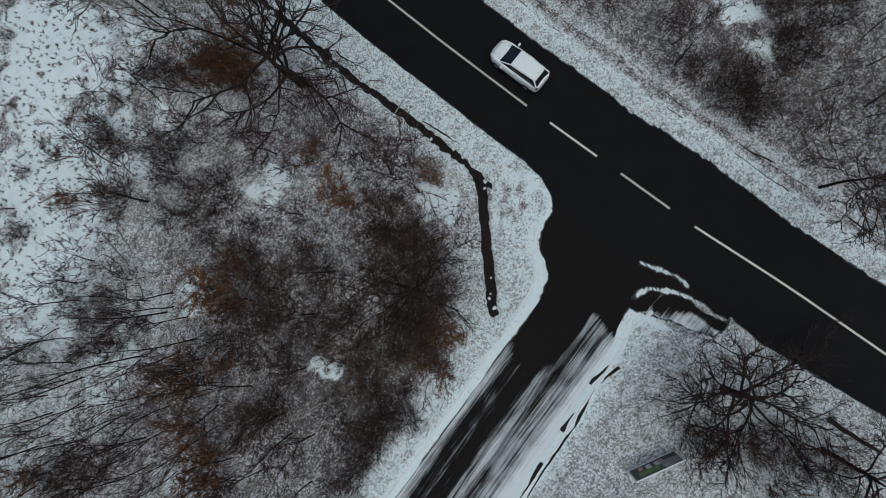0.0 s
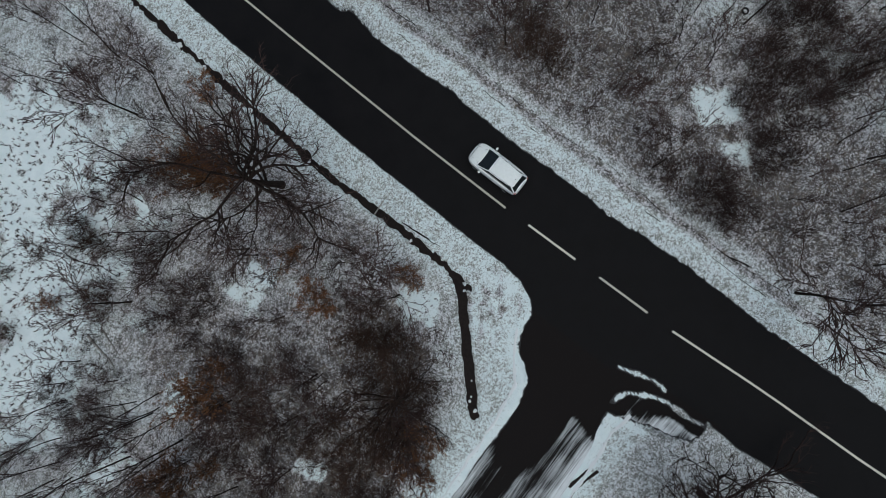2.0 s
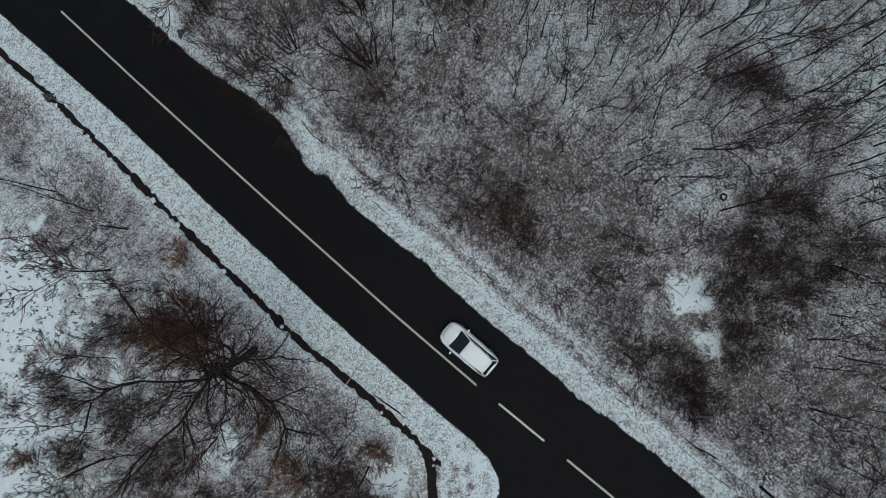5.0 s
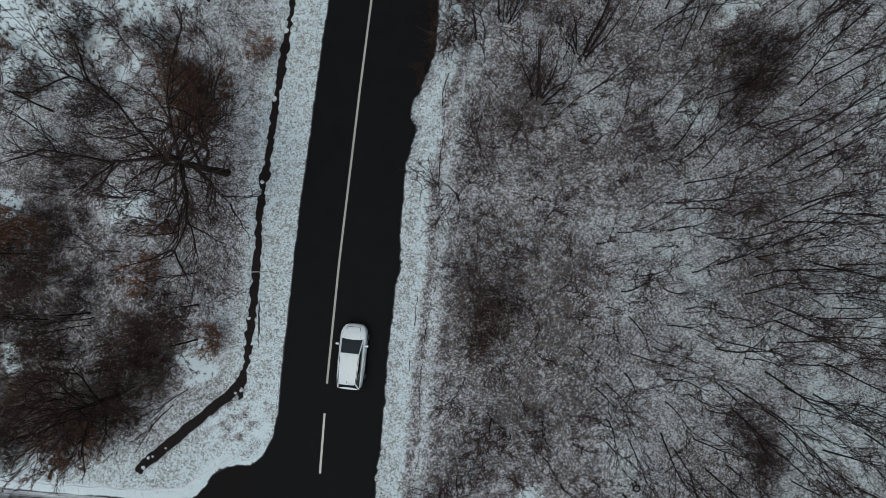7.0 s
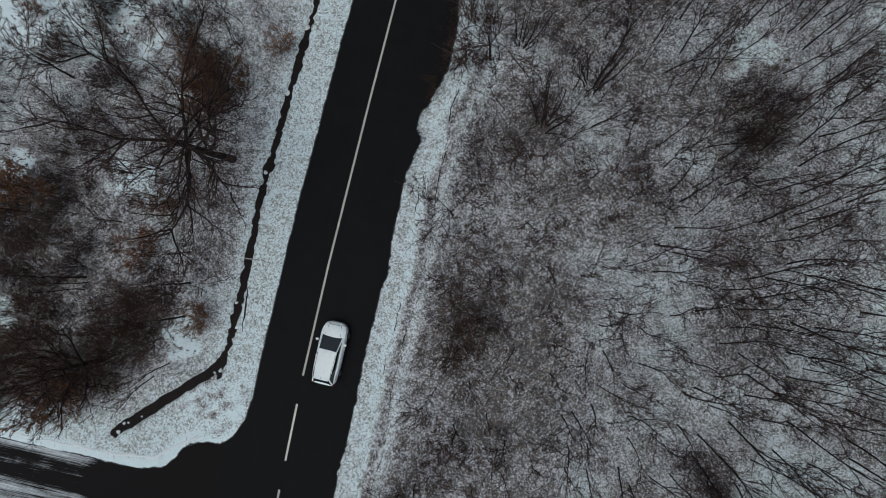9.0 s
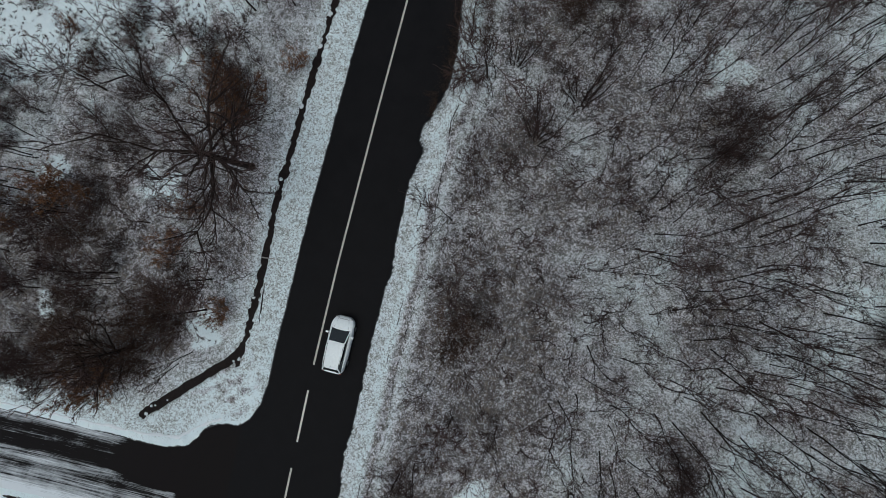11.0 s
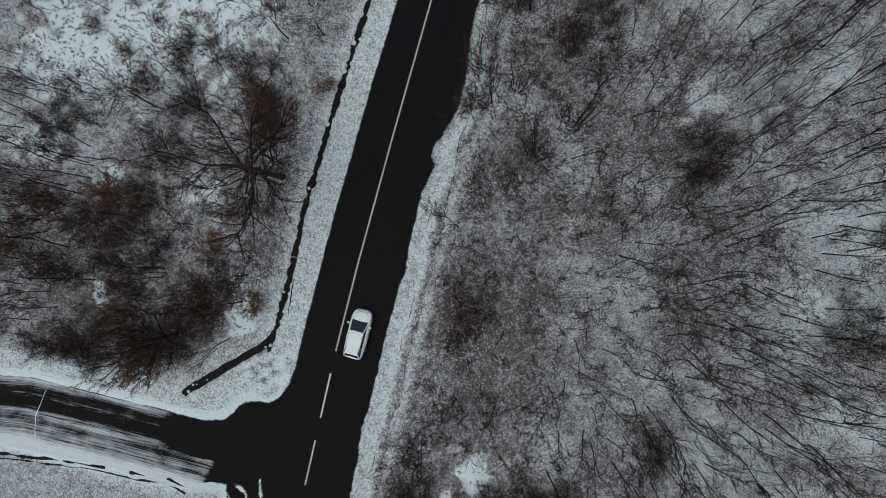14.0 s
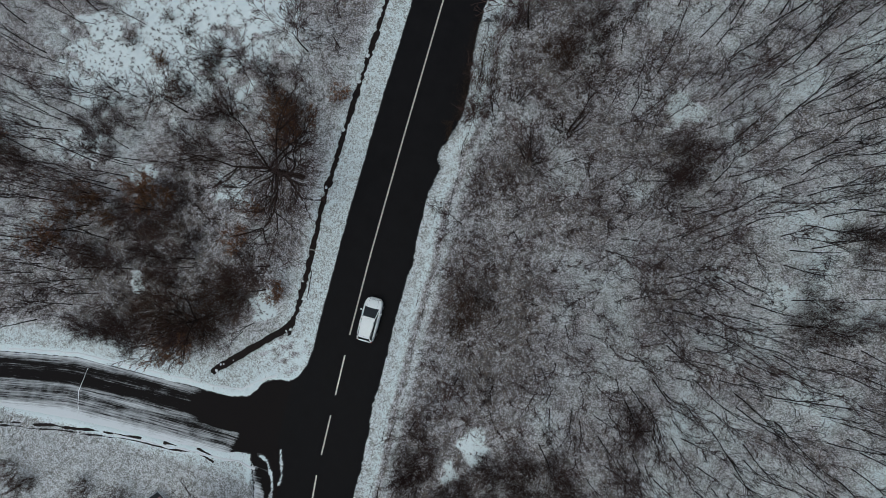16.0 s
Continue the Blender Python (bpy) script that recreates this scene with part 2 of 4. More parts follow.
def ground_height(x, y):
    x, y = np.asarray(x, float), np.asarray(y, float)
    d = road_distance(x, y)
    rough = np.where(x > 0, 1.0, 0.35 + 1.1 * np.exp(-((x + 5.5) / 3) ** 2 - ((y + 16.5) / 3.5) ** 2))
    ragged = d + rough * (0.07 * value_noise(x, y, 1.3, 1) + 0.08 * value_noise(x, y, 0.45, 2) + 0.06 * value_noise(x, y, 0.2, 10))
    bank = 0.16 * np.exp(-((d - 0.5) / 0.35) ** 2) * smooth(1 - np.hypot(x + 8.5, y + 8.5) / 5.5)
    z = np.clip(ragged * 0.3, -0.14, 0.07) + bank * (1 + 0.7 * value_noise(x, y, 0.5, 14) + 0.5 * value_noise(x, y, 0.25, 15))
    corner = smooth(1 - np.hypot(x + 5.6, y + 3.9) / 3.6) * smooth(d / 0.4)
    z += corner * (0.05 * value_noise(x, y, 0.55, 17) + 0.05 * value_noise(x, y, 0.28, 18) + 0.05 * np.sin(5.5 * np.hypot(x + 11.0, y - 3.5) + 1.2 * value_noise(x, y, 1.2, 20)))
    away = smooth((d - 2) / 5)
    z += away * (0.12 * value_noise(x, y, 3.1, 3) + 0.05 * value_noise(x, y, 0.9, 4))
    z -= 1.2 * smooth((x - 10) / 30)
    for ridge in RIDGES:
        g = line_distance(x, y, ridge) - 0.18 - 0.12 * value_noise(x, y, 0.8, 7) - 0.08 * value_noise(x, y, 0.3, 12)
        z = np.maximum(z, np.clip(-g * 0.25, -0.14, 0.045))
    g = line_distance(x, y, WEST_DITCH) - 0.30 - 0.10 * value_noise(x, y, 0.75, 5) - 0.13 * value_noise(x, y, 0.33, 9) - 0.08 * value_noise(x, y, 0.2, 19) + 0.35 * np.clip(value_noise(x, y, 2.6, 11) - 0.78, 0, 1) * 5
    z = np.minimum(z, np.maximum(g * 1.2 - 0.02, -0.32))
    g = line_distance(x, y, CUT_DITCH) - 0.37 - 0.06 * value_noise(x, y, 0.6, 6) - 0.07 * value_noise(x, y, 0.24, 16) - 0.08 * value_noise(x, y, 0.27, 13) * smooth((-x - 10.5) / 2)
    z = np.minimum(z, np.maximum(g * 1.5 - 0.02, -0.4))
    return z


CLEARINGS = [(-25, 26, 8, 6), (-18, 31, 5, 6), (-31, 22, 6, 4), (-15.3, 11.5, 1.7, 1.6), (-9.2, 1.1, 1.3, 1.4), (13.9, -7.2, 1.8, 1.7), (12.4, -10.2, 0.6, 1.2), (-23.0, -0.2, 1.1, 1.5), (-33.1, 12.3, 2.4, 2.0),
             (26.1, 27.7, 2.0, 1.6), (36.8, 13.0, 1.5, 1.5), (-25.1, 10.8, 1.3, 1.0)]
# thickets of fine brushwood: x, y, reach; b brown, g grey, m thin
THICK_WEST = [(-18.3, 18.9, 1.7, "g"), (-20.2, 23.3, 1.5, "b"), (-23.5, 20.4, 1.7, "b"), (-19.6, 14.2, 2.4, "g"), (-20.1, 9.5, 1.8, "g"), (-18.3, 5.2, 1.5, "g"), (-12.2, 2.5, 2.0, "b"),
              (-14.1, 0.5, 2.3, "b"), (-15.3, -2.9, 1.9, "b"), (-20.3, -1.5, 2.5, "b"), (-20.3, 2.5, 1.9, "g"), (-24.6, 5.8, 2.5, "g"), (-21.5, 6.2, 1.7, "b"), (-31.0, 14.5, 2.5, "g"),
              (-21.2, -5.1, 1.7, "g"), (-25.0, -5.7, 1.9, "g"), (-27.7, -6.4, 1.3, "g"), (-40.5, 9.6, 1.7, "b"), (-28.2, 1.2, 1.3, "b"), (-10.7, 19.5, 1.9, "b"), (-12.5, 21.3, 1.3, "g"), (-14.0, 23.6, 1.4, "g"), (-18.0, -4.6, 1.8, "b"), (-23.0, -5.2, 1.9, "g")]
THIN_WEST = [(-17.5, 24.5, 1.3), (-14.0, 24.0, 1.3), (-30.8, 18.8, 1.9), (-27.3, 14.9, 1.7), (-24.4, -2.3, 1.4), (-24.3, 2.4, 1.5), (-11.3, 24.0, 1.1), (-33.6, 7.8, 1.3), (-37.2, 7.4, 1.3), (-33.2, 0.2, 1.1),
             (-29.3, -2.7, 1.1), (-21.5, 23.7, 2.0), (-10.0, 21.7, 1.6), (-34.9, 17.6, 1.6), (-27.7, 17.8, 1.3), (-33.0, -4.9, 2.2), (-29.8, 0.7, 1.8), (-38.6, 8.4, 2.1), (-16.4, 8.0, 1.2), (-10.2, 7.6, 1.1), (-15.5, 19.5, 1.2)]
THICK_EAST = [(26.8, 23.6, 2.5, "g"), (26.5, 20.6, 1.5, "g"), (43.2, 19.0, 2.1, "g"), (40.7, 11.5, 2.6, "g"), (44.5, 11.7, 1.6, "g"), (27.8, -1.5, 1.5, "g"), (10.4, 4.8, 2.1, "b"), (16.5, 33.0, 2.6, "g"), (13.7, 30.3, 1.8, "b"),
              (8.8, 32.9, 1.6, "g"), (21.5, -8.2, 2.0, "g"), (18.3, -8.8, 1.9, "g"), (16.3, -11.1, 2.4, "g"), (9.2, -9.6, 2.0, "g"), (9.2, -12.0, 1.5, "g"), (13.4, -11.9, 1.5, "g"), (23.4, -9.0, 1.4, "g"), (21.9, -13.1, 1.7, "g"), (19.2, -12.2, 1.7, "g")]
THIN_EAST = [(33.6, 16.3, 2.4), (41.9, 23.2, 1.8), (37.8, 5.3, 1.2), (7.9, 8.5, 1.5), (8.9, 15.8, 1.9), (16.3, 17.2, 2.4), (20.0, 18.0, 1.6), (8.6, -7.4, 1.6), (26.7, 17.3, 1.3), (33.8, 8.8, 1.5),
             (39.0, 15.1, 1.6), (10.1, 12.2, 1.8), (8.2, 3.2, 1.3), (14.7, -0.6, 1.2), (12.0, 7.4, 1.4), (12.6, 22.0, 1.5), (9.2, 18.8, 1.4), (11.0, 1.5, 1.2), (10.5, -4.6, 1.4), (17.5, 27.0, 1.4), (9.5, -16.0, 1.8), (12.0, -19.0, 1.8)]
EDGE_EAST = [(12.0, 27.0, 1.5), (10.0, 29.0, 1.4), (14.5, 25.5, 1.4), (18.0, 30.0, 1.6), (11.5, 36.0, 1.8), (20.0, 34.5, 1.6), (12.5, 15.0, 1.5), (14.0, 11.5, 1.3), (8.4, 27.6, 1.3), (7.9, 20.6, 1.1), (11.6, 9.4, 1.2), (9.0, -1.0, 1.2)]


def litter_and_shade(x, y):
    d = road_distance(x, y)
    lit = 0.588 + 0.045 * np.exp(-((x - 11.5) / 6) ** 2) - 0.05 * smooth((x - 22) / 12) + 0.07 * value_noise(x, y, 4.0, 21) + 0.05 * value_noise(x, y, 1.5, 22)
    lit += 0.15 * np.exp(-((x + 20) / 12) ** 2 - ((y - 1) / 9) ** 2)
    bound = np.interp(y, [p[1] for p in WEST_DITCH[::-1]], [p[0] for p in WEST_DITCH[::-1]])
    verge = smooth((d - 2.5) / 1.6)
    verge = np.where(x < 0, np.where(y > -0.7, smooth((bound - x) / 2.0) * 0.8, smooth((d - 2.0) / 2.5)), verge)
    verge = np.where((x < 0) & (y < 4), verge * (0.35 + 0.65 * smooth((line_distance(x, y, CUT_DITCH) - 2.2) / 1.6)), verge)
    low = np.where(x > 0, 0.50 - 0.06 * np.exp(-((d - 1.45) / 0.35) ** 2) + 0.10 * np.exp(-((d - 2.2) / 0.4) ** 2), 0.475)
    lit = low + (lit - low) * np.clip(verge, 0, 1)
    for cx, cy, rx, ry in CLEARINGS:
        k = np.hypot((x - cx) / rx, (y - cy) / ry) + (0.6 if rx > 3 else 0.85) * value_noise(x, y, 0.8, 23) + 0.45 * value_noise(x, y, 2.1, 24)
        lit = lit + ((0.12 if rx > 3 else 0.26 if cx < 16 else 0.46) - lit) * smooth((1.2 - k) / (0.7 if rx > 3 else 0.9))
    banked = smooth((1.05 - d) / 0.6) * smooth((-3.4 - x) / 1.0) * (x > -45) * (y < -5)
    lit = lit + (0.22 - lit) * banked
    corner = smooth(1.15 - np.hypot(x + 5.8, y + 3.9) / 4.2) * (d > 0) * (d < 4.5)
    # litter in specks and arcs also paints the shade of the bank's sculpted snow
    shade_and_specks = 0.40 + 0.13 * value_noise(x, y, 0.45, 25) + 0.07 * value_noise(x, y, 0.22, 26) + 0.07 * np.sin(5.0 * np.hypot(x + 11.0, y - 3.5) + 1.5 * value_noise(x, y, 1.2, 20)) + 0.1 * smooth((d - 1.2) / 0.8)
    lit = lit + (shade_and_specks - lit) * corner
    field = smooth((-16.0 - y) / 1.0) * (x < 0)
    lit = lit + (0.54 - lit) * field
    return lit


# ------------------------------------------------------------ ground
def axis_steps(low, high, step, fine_low, fine_high, fine):
    """Lines of the sheet's grid: fine along the road, coarser in the wood, then ever wider to the horizon."""
    inner = np.concatenate([np.arange(low, fine_low, step), np.arange(fine_low, fine_high, fine), np.arange(fine_high, high + step / 2, step)])
    out = np.array([0.5, 1.2, 2.5, 5, 9, 15, 25, 45, 80, 150, 300, 600, 1200, 2000.0])
    return np.concatenate([low - out[::-1], inner, high + out])


gx, gy = axis_steps(-50, 54, 0.4, -14, 7.5, 0.13), axis_steps(-38, 50, 0.4, -20, 40, 0.2)
GX, GY = np.meshgrid(gx, gy)
NX, NY = len(gx), len(gy)
GZ = ground_height(GX.ravel(), GY.ravel())
verts = np.stack([GX.ravel(), GY.ravel(), GZ], 1)
idx = np.arange(NX * NY).reshape(NY, NX)
quads = np.stack([idx[:-1, :-1], idx[:-1, 1:], idx[1:, 1:], idx[1:, :-1]], -1).reshape(-1, 4)
me = bpy.data.meshes.new("ground")
me.vertices.add(len(verts))
me.vertices.foreach_set("co", verts.astype(np.float32).ravel())
me.loops.add(quads.size)
me.loops.foreach_set("vertex_index", quads.astype(np.int32).ravel())
me.polygons.add(len(quads))
me.polygons.foreach_set("loop_start", np.arange(0, quads.size, 4, dtype=np.int32))
me.update(calc_edges=True)
me.shade_smooth()
at = me.attributes.new("litter", "FLOAT", "POINT")
at.data.foreach_set("value", litter_and_shade(verts[:, 0], verts[:, 1]).astype(np.float32))
near = road_distance(verts[:, 0], verts[:, 1]) < 0.9
slush = np.where(near, 1 - smooth(verts[:, 2] / 0.05), 0.0)
vx, vy, vd = verts[:, 0], verts[:, 1], road_distance(verts[:, 0], verts[:, 1])
slush *= np.where((vx < -8) & (vy < -12), 0.35, 1.0)
apron = np.exp(-((vx + 5.6) / 1.8) ** 2 - ((vy + 16.6) / 2.4) ** 2) * smooth(1.25 - vd / 1.3)
shoulder = smooth((vx - 3) / 0.5) * smooth((vy - 13) / 3) * smooth((36 - vy) / 4) * smooth(1.2 - vd / 0.9)
slush = np.maximum(slush, np.maximum(0.62 * apron, 0.5 * shoulder) * (vd > 0))
at = me.attributes.new("slush", "FLOAT", "POINT")
at.data.foreach_set("value", slush.astype(np.float32))
me.materials.append(SNOW)
ground = tagged(new("ground", me), "thin snow over dead grass and leaf litter beside the road", "ground", kind="structure")


def strip(name, rows, mat, label, category, thickness=0.0):
    """A level strip from rows of (left x, y), (right x, y), z."""
    v, f = [], []
    for (a, b, z) in rows:
        v += [(*a, z), (*b, z)]
    for k in range(len(rows) - 1):
        f.append((2 * k, 2 * k + 1, 2 * k + 3, 2 * k + 2))
    ob = mesh_object(name, v, f, mat)
    return tagged(ob, label, category, kind="structure") if label else ob


strip("road", [((centre_x(y) - (3.55 if -20 <= y <= -14 else 4.6), y), (centre_x(y) + 6.2, y), 0.0) for y in range(-70, 71, 2)], ASPHALT, "black wet asphalt main road cleared of snow", "road")

# side road: a strip that runs west, its UV in metres along and across


def side_road():
    v, f, uv, bare = [], [], [], []
    xs = np.concatenate([np.arange(-2.9, -40, -0.5), np.arange(-41, -70, -3)])
    m = 12
    for x in xs:
        top = float(np.interp(-x, [4.4, 10, 14, 20, 28, 37, 70], [-5.0, -8.3, -8.7, -8.8, -9.0, -10.6, -17.1]))
        low = float(np.interp(-x, [4.4, 7, 9, 12, 20, 28, 37, 70], [-20.5, -17.2, -15.4, -15.1, -15.5, -16.0, -16.9, -23.9]))
        for j in range(m + 1):
            y = top + (low - top) * j / m
            mid = float(np.interp(-x, [4.4, 10, 20, 28, 37, 70], [-9.0, -8.8, -9.0, -9.3, -10.9, -17.4]))
            v.append((x, y, -0.004))
            uv.append((-x, mid - y))
            edge = -7.2 - 0.35 * (y + 12.5) * -0.6
            north = smooth((x + 15) / 6) * smooth((3.4 - (mid - y)) / 0.8)
            k = float(max(smooth((x - edge + 1.4 + 0.9 * value_noise(x, y, 0.9, 31)) / 2.6), north))
            smear = float(smooth((-13.9 - y) / 0.6) * smooth((x + 8.0) / 1.0) * smooth((-3.9 - x + 0.4 * value_noise(x, y, 0.8, 34)) / 1.0))
            bare.append(k + (0.2 + 0.35 * float(value_noise(x, y, 1.1, 33)) - k) * smear)
    for i in range(len(xs) - 1):
        for j in range(m):
            a = i * (m + 1) + j
            f.append((a, a + 1, a + m + 2, a + m + 1))
    ob = mesh_object("side_road", v, f, STREAKED)
    layer = ob.data.uv_layers.new(name="UVMap")
    for loop in ob.data.loops:
        layer.data[loop.index].uv = uv[loop.vertex_index]
    a = ob.data.attributes.new("bare", "FLOAT", "POINT")
    a.data.foreach_set("value", np.array(bare, np.float32))
    return tagged(ob, "side road of wet asphalt under streaks of driven snow", "road", kind="structure")


side_road()


def ditch_bed(name, line, half, label, mat=None, z=-0.07):
    rows = []
    for k, (px, py) in enumerate(line):
        a, b = line[max(k - 1, 0)], line[min(k + 1, len(line) - 1)]
        dx, dy = b[0] - a[0], b[1] - a[1]
        s = math.hypot(dx, dy)
        nx, ny = dy / s * half, -dx / s * half
        rows.append(((px + nx, py + ny), (px - nx, py - ny), z))
    v, f = [], []
    for a, b, z in rows:
        v += [(*a, z), (*b, z), (*b, z - 0.3), (*a, z - 0.3)]
    for k in range(len(rows) - 1):
        for j in range(4):
            p, q = 4 * k + j, 4 * k + (j + 1) % 4
            f.append((p, q, q + 4, p + 4))
    f += [(3, 2, 1, 0), tuple(4 * (len(rows) - 1) + j for j in range(4))]
    return tagged(mesh_object(name, v, f, mat or MUD), label, "ditch", kind="structure")


ditch_bed("ditch", WEST_DITCH, 0.6, "dark muddy roadside ditch with wet leaves, edged by snow")
ditch_bed("ditch", [CUT_DITCH[0], (-13.5, -7.46)], 0.75, "straight dark open ditch cut beside the junction", None, -0.076)


def painted(name, y0, y1, label):
    """A painted line along the middle of the road, cut into short pieces that follow its bend."""
    w, n = 0.075, max(2, int((y1 - y0) / 2))
    rows = []
    for k in range(n + 1):
        y = y0 + (y1 - y0) * k / n
        rows.append(((centre_x(y) - w, y), (centre_x(y) + w, y), 0.005))
    return strip(name, rows, PAINT, label, "road marking")


painted("centre_line", 0.0, 42.4, "solid white centre line on wet asphalt")
painted("centre_line", -70.0, -14.0, "solid white centre line on wet asphalt")
painted("dash", -6.0, -2.0, "white painted dash on wet asphalt")
painted("dash", -12.0, -8.0, "white painted dash on wet asphalt")
painted("dash", 44.4, 48.4, "white painted dash on wet asphalt")

# ------------------------------------------------------------ trees and shrubs
class Wood:
    """Collects tapered limbs as one mesh."""

    def __init__(self):
        self.v, self.f = [], []

    def tube(self, path, radii, sides):
        """A tapering limb along a path; the last ring closes to a point."""
        n = len(path)
        start = len(self.v)
        for k in range(n - 1):
            d = path[k + 1] - path[k]
            side = d.orthogonal().normalized()
            other = d.cross(side).normalized()
            for s in range(sides):
                a = 2 * math.pi * s / sides
                self.v.append(path[k] + radii[k] * (math.cos(a) * side + math.sin(a) * other))
        self.v.append(path[-1])
        tip = len(self.v) - 1
        for k in range(n - 2):
            for s in range(sides):
                p, q = start + k * sides + s, start + k * sides + (s + 1) % sides
                self.f.append((p, q, q + sides, p + sides))
        for s in range(sides):
            self.f.append((start + (n - 2) * sides + s, start + (n - 2) * sides + (s + 1) % sides, tip))

    def leaf(self, at, d, size, rng):
        """A curled leaf: two faces with a fold."""
        side = d.orthogonal().normalized() * size * 0.45
        up = d.cross(side).normalized() * size * 0.25
        k = len(self.v)
        self.v += [at, at + d * size * 0.5 + side + up, at + d * size, at + d * size * 0.5 - side + up]
        self.f += [(k, k + 1, k + 2), (k, k + 2, k + 3)]


def around(rng, d, angle):
    """d turned by an angle to a side chosen by chance."""
    axis = d.orthogonal()
    axis.rotate(Matrix.Rotation(rng.uniform(0, 2 * math.pi), 3, d))
    out = d.copy()
    out.rotate(Matrix.Rotation(angle, 3, axis))
    return out


def limb_path(rng, at, d, length, steps, wander, lift):
    path = [at.copy()]
    d = d.normalized()
    for _ in range(steps):
        d = (d + Vector((rng.uniform(-1, 1), rng.uniform(-1, 1), rng.uniform(-1, 1) * 0.7)) * wander + Vector((0, 0, lift))).normalized()
        path.append(path[-1] + d * (length / steps))
    return path


def on_path(path, t):
    k = min(int(t * (len(path) - 1)), len(path) - 2)
    u = t * (len(path) - 1) - k
    return path[k].lerp(path[k + 1], u), (path[k + 1] - path[k]).normalized()


def twig_spray(rng, wood, path, count, length, radius, low=0.25):
    for _ in range(count):
        at, d = on_path(path, rng.uniform(low, 1.0))
        d = around(rng, d, rng.uniform(0.35, 0.95))
        wood.tube([at, at + (d + Vector((0, 0, 0.12))) * length * rng.uniform(0.5, 1.2)], [radius], 3)


def tree_thing(name, woods, mats, names):
    root = new(name)
    root.empty_display_size = 0.3
    for wood, mat, part_name in zip(woods, mats, names):
        if wood.f:
            mesh_object(part_name, wood.v, wood.f, mat, root)
    return root


def slender_tree(seed, height, mats, limb_count=13, fine=3, name="tree", bold=1.0):
    """A thin forest tree: a crooked dark stem, rising limbs that fork along its upper part, few twigs."""
    rng = random.Random(seed)
    stem, crown = Wood(), Wood()
    r = (height * 0.0034 + 0.012) * bold
    path = limb_path(rng, Vector((0, 0, -0.15)), Vector((rng.uniform(-0.15, 0.15), rng.uniform(-0.15, 0.15), 1)), height, 12, 0.095 if height > 6.9 else 0.14, 0.09)
    stem.tube(path, [r * (1.35 - 1.2 * (k / 12) ** 0.8) for k in range(12)], 4)
    paths = [path]
    for _ in range(rng.choice((1, 1, 2, 3))):
        t = rng.uniform(0.25, 0.7)
        at, d = on_path(path, t)
        fork = limb_path(rng, at, around(rng, d, rng.uniform(0.2, 0.4)), height * (1 - t) * rng.uniform(0.65, 0.95), 6, 0.22, 0.10)
        stem.tube(fork, [max(0.010, r * (0.95 - 0.6 * t) * (1 - 0.86 * k / 6)) for k in range(6)], 3)
        paths.append(fork)
    for main in paths:
        for _ in range(int(limb_count * (0.7 if main is path else 0.9 / len(paths))) + 2):
            t = rng.uniform(0.3, 0.98)
            at, d = on_path(main, t)
            length = height * rng.uniform(0.10, 0.24) * (1.3 - 0.75 * t)
            limb = limb_path(rng, at, around(rng, d, rng.uniform(0.4, 0.95)), length, 4, 0.27, 0.10)
            crown.tube(limb, [max(0.015, r * 0.55 * (1.25 - 0.8 * t) * (1 - 0.75 * k / 4)) for k in range(4)], 3)
            for _ in range(fine):
                a2, d2 = on_path(limb, rng.uniform(0.2, 0.95))
                sub = limb_path(rng, a2, around(rng, d2, rng.uniform(0.4, 0.9)), length * rng.uniform(0.3, 0.6), 2, 0.3, 0.06)
                crown.tube(sub, [0.016, 0.012], 3)
                twig_spray(rng, crown, sub, 2, length * 0.3, 0.012)
            twig_spray(rng, crown, limb, 3, length * 0.36, 0.013)
    return tree_thing(name, (stem, crown), mats, ("trunk", "crown"))


def spreading_tree(seed, height, radius, mats, name="oak_tree", limb_count=9, lean=0.0, spread=0.75, reach=0.55, leaf=0, forks=(6, 5, 3), apart=False, bole=0.66):
    """A broad bare tree: a stout trunk, crooked limbs that fork again and again."""
    rng = random.Random(seed)
    stem, crown, leaves = Wood(), Wood(), Wood()
    trunk = limb_path(rng, Vector((0, 0, -0.2)), Vector((lean, 0, 1)), height * bole, 6, 0.10, 0.05)
    stem.tube([*trunk], [radius * (1.35, 1.0, 0.92, 0.82, 0.66, 0.45)[k] for k in range(6)], 9)
    single, todo = [], []
    for k in range(limb_count):
        at, d = on_path(trunk, rng.uniform(0.36, 0.98))
        single.append(Wood() if apart else crown)
        todo.append((at, around(rng, d, rng.uniform(spread * 0.75, spread * 1.4)), height * reach * rng.uniform(0.7, 1.15), radius * (rng.uniform(0.34, 0.5) if apart else rng.uniform(0.26, 0.42)), 0, single[-1]))
    while todo:
        at, d, length, r, level, wood = todo.pop()
        steps = (7, 5, 3, 2)[level]
        limb = limb_path(rng, at, d, length, steps, 0.32, 0.03)
        radii = [max(0.014, r * (1 - 0.78 * k / steps)) for k in range(steps)]
        (wood if level < 2 else crown).tube(limb, radii, 5 if level < 2 else 3)
        if level < 3:
            for _ in range(forks[level]):
                a2, d2 = on_path(limb, rng.uniform(0.25, 0.98))
                todo.append((a2, around(rng, d2, rng.uniform(0.4, 0.95)), length * rng.uniform(0.32, 0.55), r * (0.52 if apart else 0.45), level + 1, wood))
        else:
            twig_spray(rng, crown, limb, 2, length * 0.7, 0.011)
            for _ in range(leaf):
                a2, d2 = on_path(limb, rng.uniform(0.2, 1))
                leaves.leaf(a2, around(rng, d2, rng.uniform(0.3, 1.5)), rng.uniform(0.07, 0.13), rng)
    root = tree_thing(name, (stem, crown, leaves), (mats[0], mats[1], LEAF), ("trunk", "crown", "foliage"))
